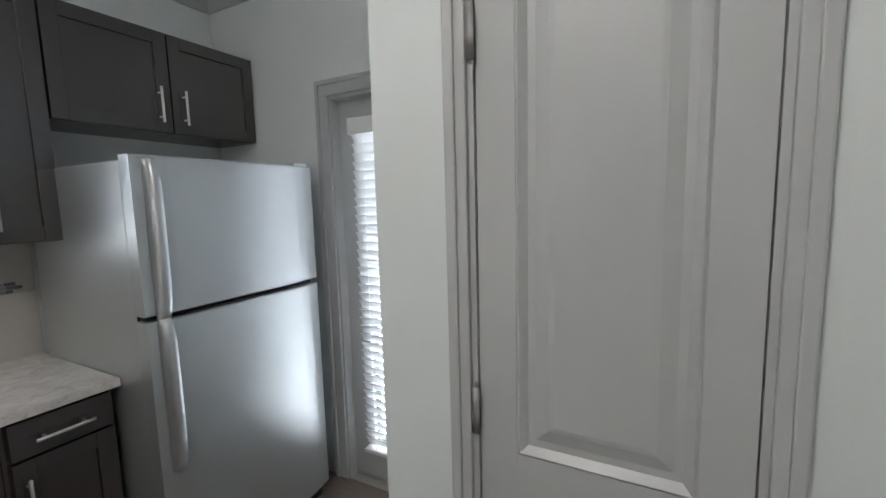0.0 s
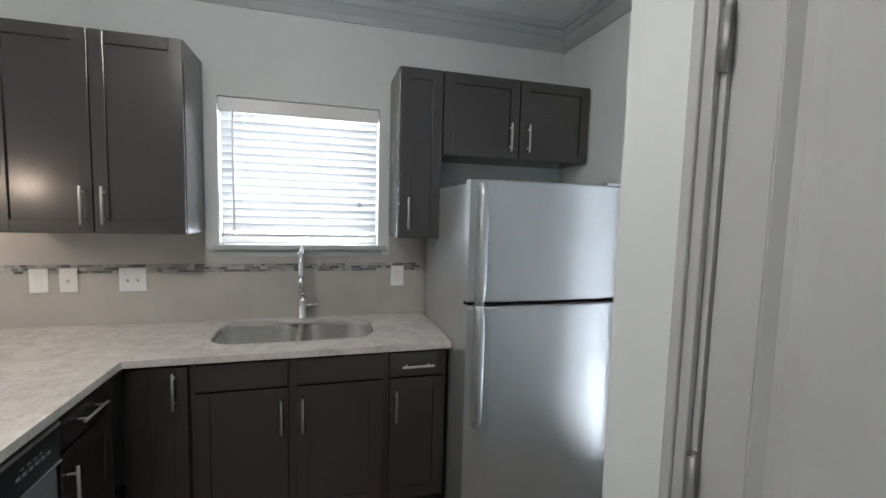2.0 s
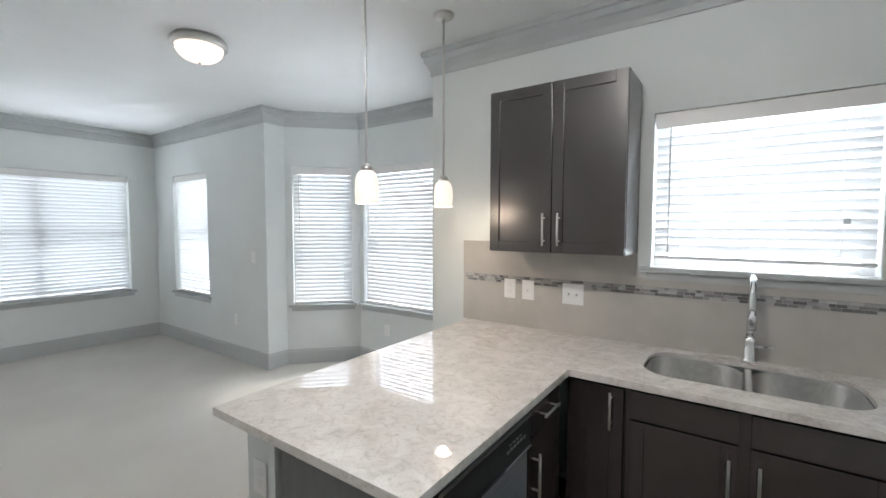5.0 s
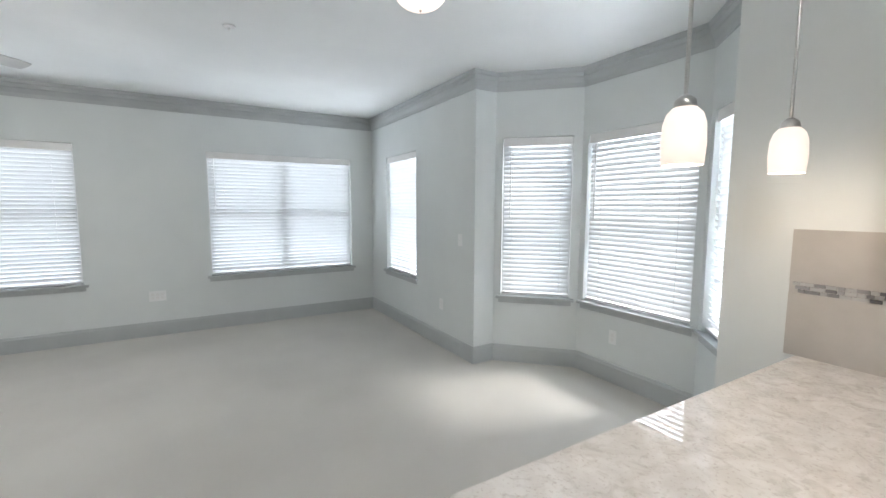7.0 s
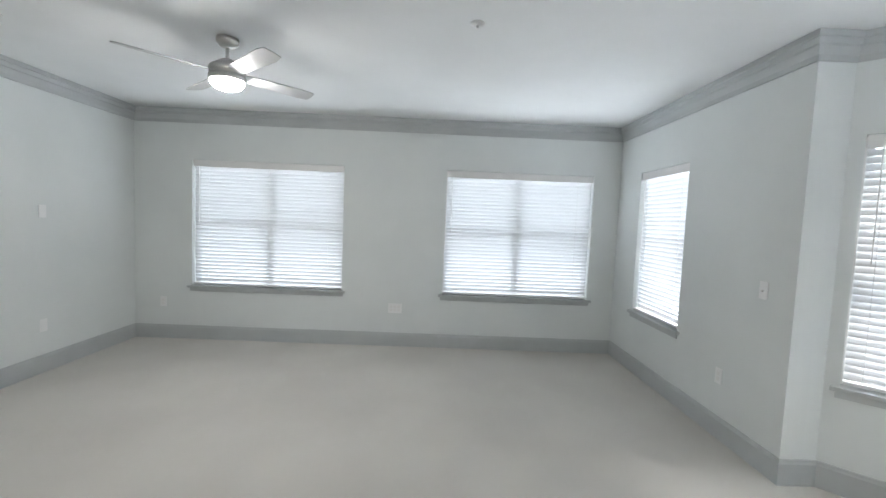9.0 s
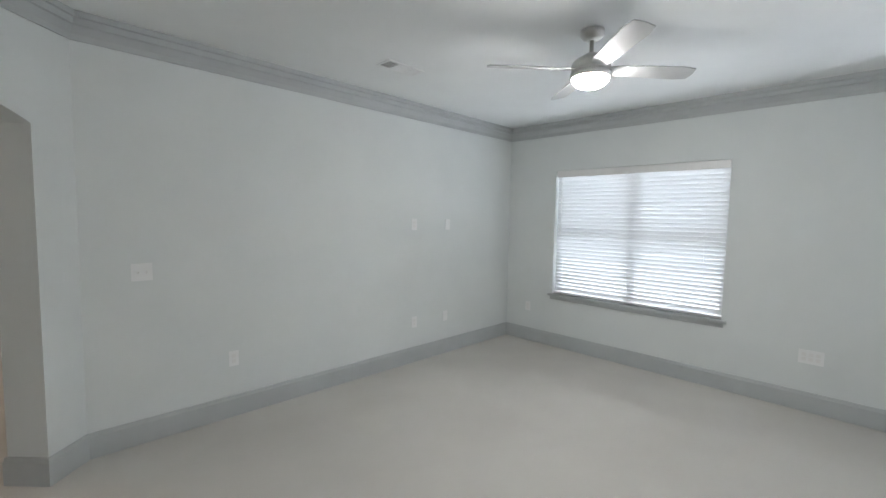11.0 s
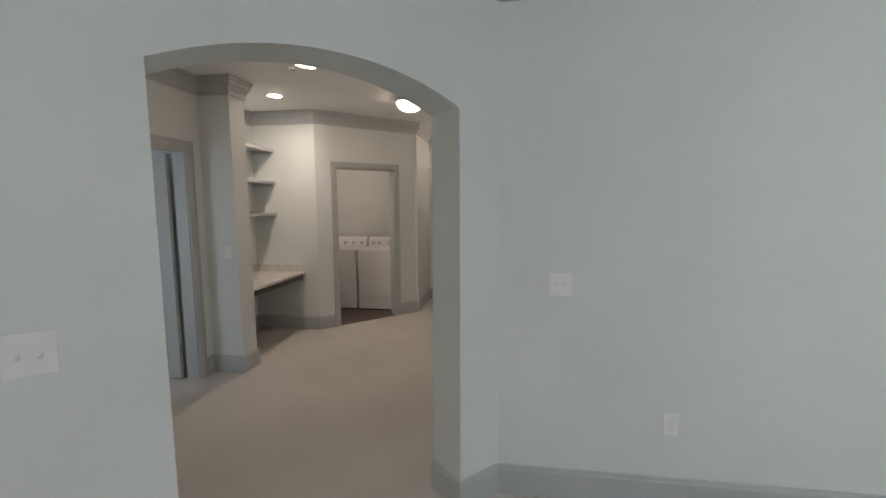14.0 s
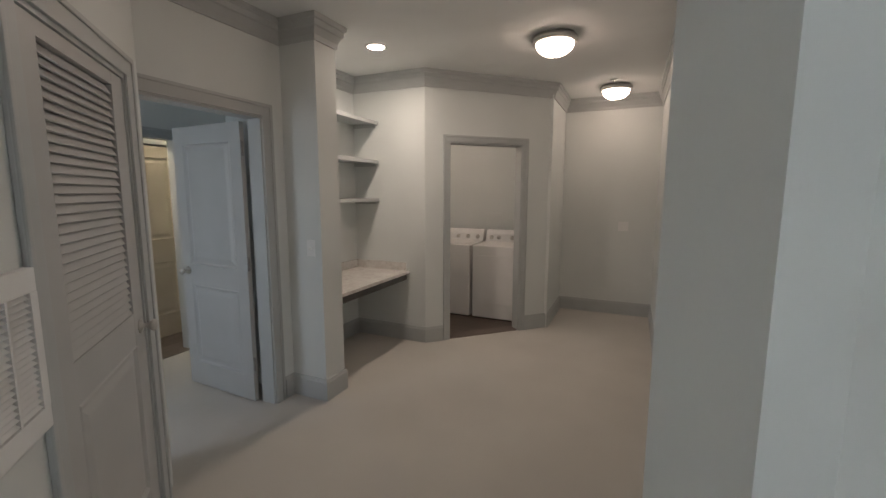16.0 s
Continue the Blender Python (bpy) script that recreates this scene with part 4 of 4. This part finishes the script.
def fridge_handle(parent, z0, z1):
    bm = bmesh.new()
    n = 18
    rows = []
    for k in range(n + 1):
        s = k / n
        z = z0 + (z1 - z0) * s
        out = 0.026 * (1 - abs(2 * s - 1) ** 6) + 0.012
        w = 0.040
        rows.append([bm.verts.new(v) for v in ((0.030, 0.012, z), (0.034, -out + 0.012, z), (0.040, -out, z), (0.030 + w - 0.008, -out, z), (0.030 + w, -out + 0.014, z), (0.030 + w, -out + 0.03, z), (0.044, -out + 0.03, z), (0.044, 0.012, z))])
    for a, b in zip(rows, rows[1:]):
        for j in range(8):
            bm.faces.new((a[j], b[j], b[(j + 1) % 8], a[(j + 1) % 8]))
    bm.faces.new(rows[0])
    bm.faces.new(rows[-1][::-1])
    part("handle", bm, FRIDGE, parent, "long silver moulded handle", True)


a = fridge_door("freezer_door", 1.138, 1.669, "")
fridge_handle(a, 1.125, 1.655)
b = fridge_door("fridge_door", 0.075, 1.118, "")
fridge_handle(b, 0.58, 1.130)
# dark block that stands for the shade between the two doors
part("seal", boxed((0.012, 0.05, 1.119), (FW - 0.012, 0.09, 1.137)), DARKGAP, fr, "dark gap between the doors")
part("side_seal", boxed((0.006, 0.0785, 0.08), (FW - 0.006, 0.0845, 1.66)), DARKGAP, fr)
part("toe_grille", boxed((0.02, 0.05, 0.004), (FW - 0.02, 0.09, 0.072), 0.004), BLACK, fr)
part("hinge_cover", boxed((FW - 0.10, 0.02, 1.670), (FW - 0.02, 0.10, 1.684), 0.005), FRIDGE, fr)


# ---- lamps ----
def pendant(x, y, zb):
    p = thing("pendant_lamp", "lit frosted glass pendant lamp on a thin rod", "lamp", Matrix.Translation((x, y, 0)), "pendants over the peninsula")
    bm = bmesh.new()
    lathe(bm, [(0, H - 0.028), (0.040, H - 0.026), (0.058, H - 0.014), (0.062, H - 0.001), (0, H - 0.001)], 24)
    part("canopy", bm, NICKEL, p, "nickel canopy", True)
    bm = bmesh.new()
    rod(bm, (0, 0, zb + 0.172), (0, 0, H - 0.02), 0.0055, 10)
    part("rod", bm, NICKEL, p, "thin nickel rod", True)
    bm = bmesh.new()
    lathe(bm, [(0, zb + 0.185), (0.012, zb + 0.185), (0.026, zb + 0.172), (0.030, zb + 0.150), (0, zb + 0.150)], 20)
    part("socket", bm, NICKEL, p, "", True)
    bm = bmesh.new()
    lathe(bm, [(0.030, zb + 0.152), (0.044, zb + 0.137), (0.053, zb + 0.110), (0.056, zb + 0.06), (0.052, zb + 0.0), (0.048, zb + 0.0), (0.051, zb + 0.06), (0.048, zb + 0.11), (0.040, zb + 0.132), (0.028, zb + 0.147)], 28)
    part("shade", bm, LIT_PENDANT, p, "lit frosted glass shade", True)
    bulb = new("pendant_bulb", bpy.data.lights.new("pendant_bulb", "POINT"))
    bulb.data.energy, bulb.data.color, bulb.data.shadow_soft_size = 1.8, (1.0, 0.80, 0.62), 0.032
    bulb.matrix_world = pose(x, y, zb - 0.004)


pendant(0.368, -1.03, 1.638)
pendant(0.375, -0.41, 1.642)


def dome(x, y, lit, label, r=0.165):
    p = thing("ceiling_lamp", label, "lamp", Matrix.Translation((x, y, 0)), "dome ceiling lamps")
    bm = bmesh.new()
    lathe(bm, [(0, H - 0.001), (r - 0.012, H - 0.001), (r - 0.008, H - 0.012), (r + 0.002, H - 0.018), (r + 0.006, H - 0.036), (r + 0.001, H - 0.052), (r - 0.012, H - 0.058), (r - 0.026, H - 0.056), (0, H - 0.052)], 36)
    part("rim", bm, NICKEL, p, "brushed nickel rim", True)
    bm = bmesh.new()
    k = r - 0.022
    lathe(bm, [(k, H - 0.054)] + [(k * math.cos(radians(a)), H - 0.056 - 0.094 * math.sin(radians(a))) for a in range(0, 90, 10)] + [(0, H - 0.150)], 36)
    part("bowl", bm, lit, p, "lit frosted glass bowl", True)
    bm = bmesh.new()
    lathe(bm, [(0, H - 0.163), (0.006, H - 0.161), (0.008, H - 0.153), (0.004, H - 0.148), (0, H - 0.148)], 12)
    part("finial", bm, NICKEL, p, "", True)


dome(-1.12, -1.05, LIT_LIVING, "lit dome ceiling lamp with nickel rim")
dome(0.60, -8.10, LIT_HALL, "lit dome ceiling lamp in the hall")
dome(0.23, -9.90, LIT_HALL, "lit dome ceiling lamp near the hall end")
dome(0.99, -6.50, LIT_HALL, "lit dome ceiling lamp inside the arch")
# unseen lamp, added to brighten the kitchen
dome(1.35, -2.0, FILL_KITCHEN, "dome lamp added out of view to fill the kitchen")
# added lamp, hidden by the door header, so the laundry isn't dark
dome(2.3, -9.2, FILL_LAUNDRY, "dome lamp added behind the header to lift the laundry")
dome(4.29, -6.55, LIT_BATH, "lit dome ceiling lamp in the bathroom")
p = thing("downlight", "lit recessed downlight over the desk niche", "lamp", Matrix.Translation((1.975, -7.745, 0)))
bm = bmesh.new()
lathe(bm, [(0.066, H - 0.001), (0.092, H - 0.001), (0.094, H - 0.005), (0.068, H - 0.010), (0.066, H - 0.004)], 32)
part("trim_ring", bm, PLATE, p, "white trim ring", True)
bm = bmesh.new()
lathe(bm, [(0, H - 0.006), (0.05, H - 0.006), (0.066, H - 0.003)], 32)
part("lens", bm, LIT_CAN, p, "lit lens", True)

# ceiling fan
fn = thing("ceiling_fan", "brushed nickel ceiling fan with four white blades and a lit bowl", "fan", Matrix.Translation((-2.72, -3.58, 0)))
bm = bmesh.new()
lathe(bm, [(0, H - 0.001), (0.072, H - 0.001), (0.072, H - 0.03), (0.05, H - 0.055), (0.018, H - 0.062), (0, H - 0.062)], 28)
part("canopy", bm, NICKEL, fn, "", True)
bm = bmesh.new()
rod(bm, (0, 0, H - 0.16), (0, 0, H - 0.05), 0.013)
part("downrod", bm, NICKEL, fn, "", True)
bm = bmesh.new()
lathe(bm, [(0, H - 0.135), (0.035, H - 0.14), (0.075, H - 0.165), (0.105, H - 0.185), (0.118, H - 0.205), (0.118, H - 0.235), (0.112, H - 0.24), (0.112, H - 0.25), (0.12, H - 0.255), (0.12, H - 0.283), (0.1, H - 0.29), (0, H - 0.29)], 36)
part("motor", bm, NICKEL, fn, "brushed nickel motor housing", True)
bm = bmesh.new()
lathe(bm, [(0.110, H - 0.288)] + [(0.110 * math.cos(radians(a)), H - 0.288 - 0.062 * math.sin(radians(a))) for a in range(10, 90, 10)] + [(0, H - 0.35)], 36)
part("light_bowl", bm, LIT_FAN, fn, "lit white glass bowl", True)
for k in range(4):
    bm = bmesh.new()
    out = [(0.10, -0.035), (0.17, -0.055), (0.56, -0.068), (0.64, -0.055), (0.65, 0.0), (0.64, 0.055), (0.56, 0.068), (0.17, 0.055), (0.10, 0.035)]
    lo, hi = [bm.verts.new((x, y, -0.003)) for x, y in out], [bm.verts.new((x, y, 0.003)) for x, y in out]
    bm.faces.new(lo[::-1])
    bm.faces.new(hi)
    for i in range(len(out)):
        j = (i + 1) % len(out)
        bm.faces.new((lo[i], lo[j], hi[j], hi[i]))
    bmesh.ops.transform(bm, matrix=pose(0, 0, H - 0.235, 0, 0, 48 + 90 * k) @ pose(0, 0, 0, -13), verts=bm.verts)
    part("blade", bm, BLADE, fn, "white fan blade")

# ceiling register, sprinklers, alarm
v = thing("ceiling_register", "white metal ceiling air register", "register", Matrix.Translation((-2.34, -4.975, H)))
bm = bmesh.new()
for lo, hi in (((-0.18, -0.085, -0.008), (0.18, -0.065, -0.001)), ((-0.18, 0.065, -0.008), (0.18, 0.085, -0.001)), ((-0.18, -0.065, -0.008), (-0.16, 0.065, -0.001)), ((0.16, -0.065, -0.008), (0.18, 0.065, -0.001)), ((-0.065, -0.065, -0.007), (-0.055, 0.065, -0.001)), ((0.055, -0.065, -0.007), (0.065, 0.065, -0.001))):
    box(bm, lo, hi)
part("frame", bm, PLATE, v)
part("backing", boxed((-0.16, -0.065, -0.0018), (0.16, 0.065, -0.001)), GREYPANEL, v)
for a, b, n, turn in ((-0.155, -0.068, 9, 1), (-0.052, 0.052, 9, 1), (0.068, 0.155, 9, -1)):
    for i in range(n):
        o = part("vane", boxed((a, -0.0075, -0.0006), (b, 0.0075, 0.0006)), PLATE, v)
        o.matrix_basis = pose(0, -0.058 + i * 0.0145, -0.0065, 20 * turn)


def sprinkler(x, y):
    s_ = thing("sprinkler_head", "small white ceiling sprinkler head", "sprinkler", Matrix.Translation((x, y, H)), "sprinkler heads")
    bm = bmesh.new()
    lathe(bm, [(0, -0.001), (0.042, -0.001), (0.040, -0.008), (0.018, -0.012), (0, -0.012)], 20)
    part("escutcheon", bm, PLATE, s_, "", True)
    bm = bmesh.new()
    lathe(bm, [(0.006, -0.011), (0.009, -0.02), (0.005, -0.026), (0.012, -0.028), (0.012, -0.030), (0, -0.030)], 12)
    part("deflector", bm, PLATE, s_, "", True)


for x, y in ((-2.31, -1.90), (0.246, -9.62), (1.34, -6.96)):
    sprinkler(x, y)

# ---- desk niche ----
for z in (2.285, 1.890, 1.500):
    s_ = thing("wall_shelf", "grey painted wall shelf with a moulded front edge", "shelf", None, "shelves over the desk")
    part("board", boxed((2.455, -8.478, z - 0.020), (2.738, -7.272, z), 0.002), TRIM, s_)
    part("front_edge", boxed((2.436, -8.478, z - 0.034), (2.456, -7.272, z + 0.002), 0.004), TRIM, s_)
    part("cleat", boxed((2.47, -8.4775, z - 0.058), (2.735, -8.460, z - 0.021), 0.002), TRIM, s_)
dk = thing("built_in_desk", "built-in desk with pale stone top and dark wood apron", "desk")
part("top", boxed((2.085, -8.478, 0.722), (2.738, -7.272, 0.752), 0.003), STONE, dk, "pale speckled stone top")
part("apron", boxed((2.115, -8.4775, 0.655), (2.135, -7.2725, 0.7215), 0.002), CAB, dk, "dark stained wood apron")
part("back_upstand", boxed((2.718, -8.4575, 0.7525), (2.7375, -7.2725, 0.835), 0.002), STONE, dk)
part("side_upstand", boxed((2.12, -8.4775, 0.7525), (2.7375, -8.458, 0.835), 0.002), STONE, dk)


# ---- laundry ----
def machine(name, x0, label, knobs, group=""):
    w = thing(name, label, name.replace("_", " "), Matrix.Translation((x0, -9.52, 0)))
    part("cabinet", boxed((0, -0.66, 0.02), (0.66, 0, 0.92), 0.012), WHITE, w)
    part("lid" if name == "washer" else "door", boxed((0.06, 0.001, 0.20), (0.60, 0.010, 0.80), 0.006) if name != "washer" else boxed((0.05, -0.52, 0.9205), (0.61, -0.05, 0.934), 0.006), WHITE, w)
    bm = bmesh.new()
    q = [(-0.66, 0.92), (-0.50, 0.92), (-0.53, 1.02), (-0.57, 1.065), (-0.66, 1.065)]
    l0, l1 = [bm.verts.new((0.004, y, z)) for y, z in q], [bm.verts.new((0.656, y, z)) for y, z in q]
    bm.faces.new(l0)
    bm.faces.new(l1[::-1])
    for i in range(5):
        bm.faces.new((l0[i], l0[(i + 1) % 5], l1[(i + 1) % 5], l1[i]))
    con = part("console", bm, PLATE, w, "sloping control console")
    for x in knobs:
        bm = bmesh.new()
        lathe(bm, [(0, 0), (0.03, 0), (0.028, 0.006), (0.02, 0.008), (0.018, 0.026), (0, 0.028)], 18, Matrix.Translation((x, -0.517, 0.975)) @ Matrix.Rotation(radians(-73), 4, "X"))
        part("knob", bm, NICKEL, con, "silver control knob", True)
    # block coloured as the shade under the machine
    part("toe_gap", boxed((0.02, -0.64, 0.001), (0.64, -0.01, 0.02)), DARKGAP, w)


machine("washer", 1.80, "white top-loading washing machine beside a dryer", (0.08, 0.22, 0.36, 0.52))
machine("dryer", 1.105, "white front-loading clothes dryer beside a washer", (0.30, 0.48, 0.58))

# small louvre high on the hall wall
g = thing("hall_wall_grille", "small white grille high on the hall wall", "grille", on((-0.28, -5.86), (-0.28, -10.45), 2.7, 2.30))
part("frame", boxed((-0.18, 0.0005, -0.12), (0.18, 0.012, 0.12), 0.003), PLATE, g)
# dark strips on the frame stand for shade in its openings
for i in range(8):
    part("slot", boxed((-0.15, 0.0115, -0.095 + i * 0.026), (0.15, 0.0135, -0.085 + i * 0.026)), DARKGAP, g)

# ---- floor planks ----
def planks(floor_name, x0, x1, y0, y1, wide, long, mat, across, label, z=0.004, diagonal=None):
    fl = thing(floor_name, label, "floor", kind="structure")
    if diagonal is None:
        part("underlay", boxed((x0, y0, 0.0005), (x1, y1, 0.002)), DARKGAP, fl)
    meshes = {}
    u0, u1, v0, v1 = (x0, x1, y0, y1) if across else (y0, y1, x0, x1)
    r = 0
    v = v0
    while v < v1 - 0.01:
        u = u0 - random.uniform(0, long)
        w = min(wide, v1 - v)
        start = u0 if diagonal is None else max(u0, v + w + diagonal)
        while u < u1:
            a, b = max(u, start), min(u + long, u1)
            if b - a > 0.03:
                key = (round(b - a, 2), round(w, 3))
                if key not in meshes:
                    bm = boxed((0, 0, 0), (key[0] - 0.002, w - 0.002, z), 0.0006) if across else boxed((0, 0, 0), (w - 0.002, key[0] - 0.002, z), 0.0006)
                    bmesh.ops.recalc_face_normals(bm, faces=bm.faces)
                    me = bpy.data.meshes.new("plank")
                    bm.to_mesh(me)
                    bm.free()
                    me.materials.append(mat)
                    meshes[key] = me
                o = new("plank", meshes[key])
                o.parent = fl
                o.location = (a, v, 0.002) if across else (v, a, 0.002)
            u += long
        v += wide


planks("floor_kitchen", 0.61, 3.498, -3.948, -0.003, 0.152, 1.2, PLANK, False, "grey-brown wood-look plank floor")
planks("floor_laundry", 0.99, 2.98, -10.3, -8.62, 0.13, 1.0, PLANKDARK, True, "dark wood-look plank floor", diagonal=10.43)
planks("floor_bath", 3.95, 5.58, -7.88, -4.62, 0.152, 1.2, PLANK, False, "brown wood-look plank floor")
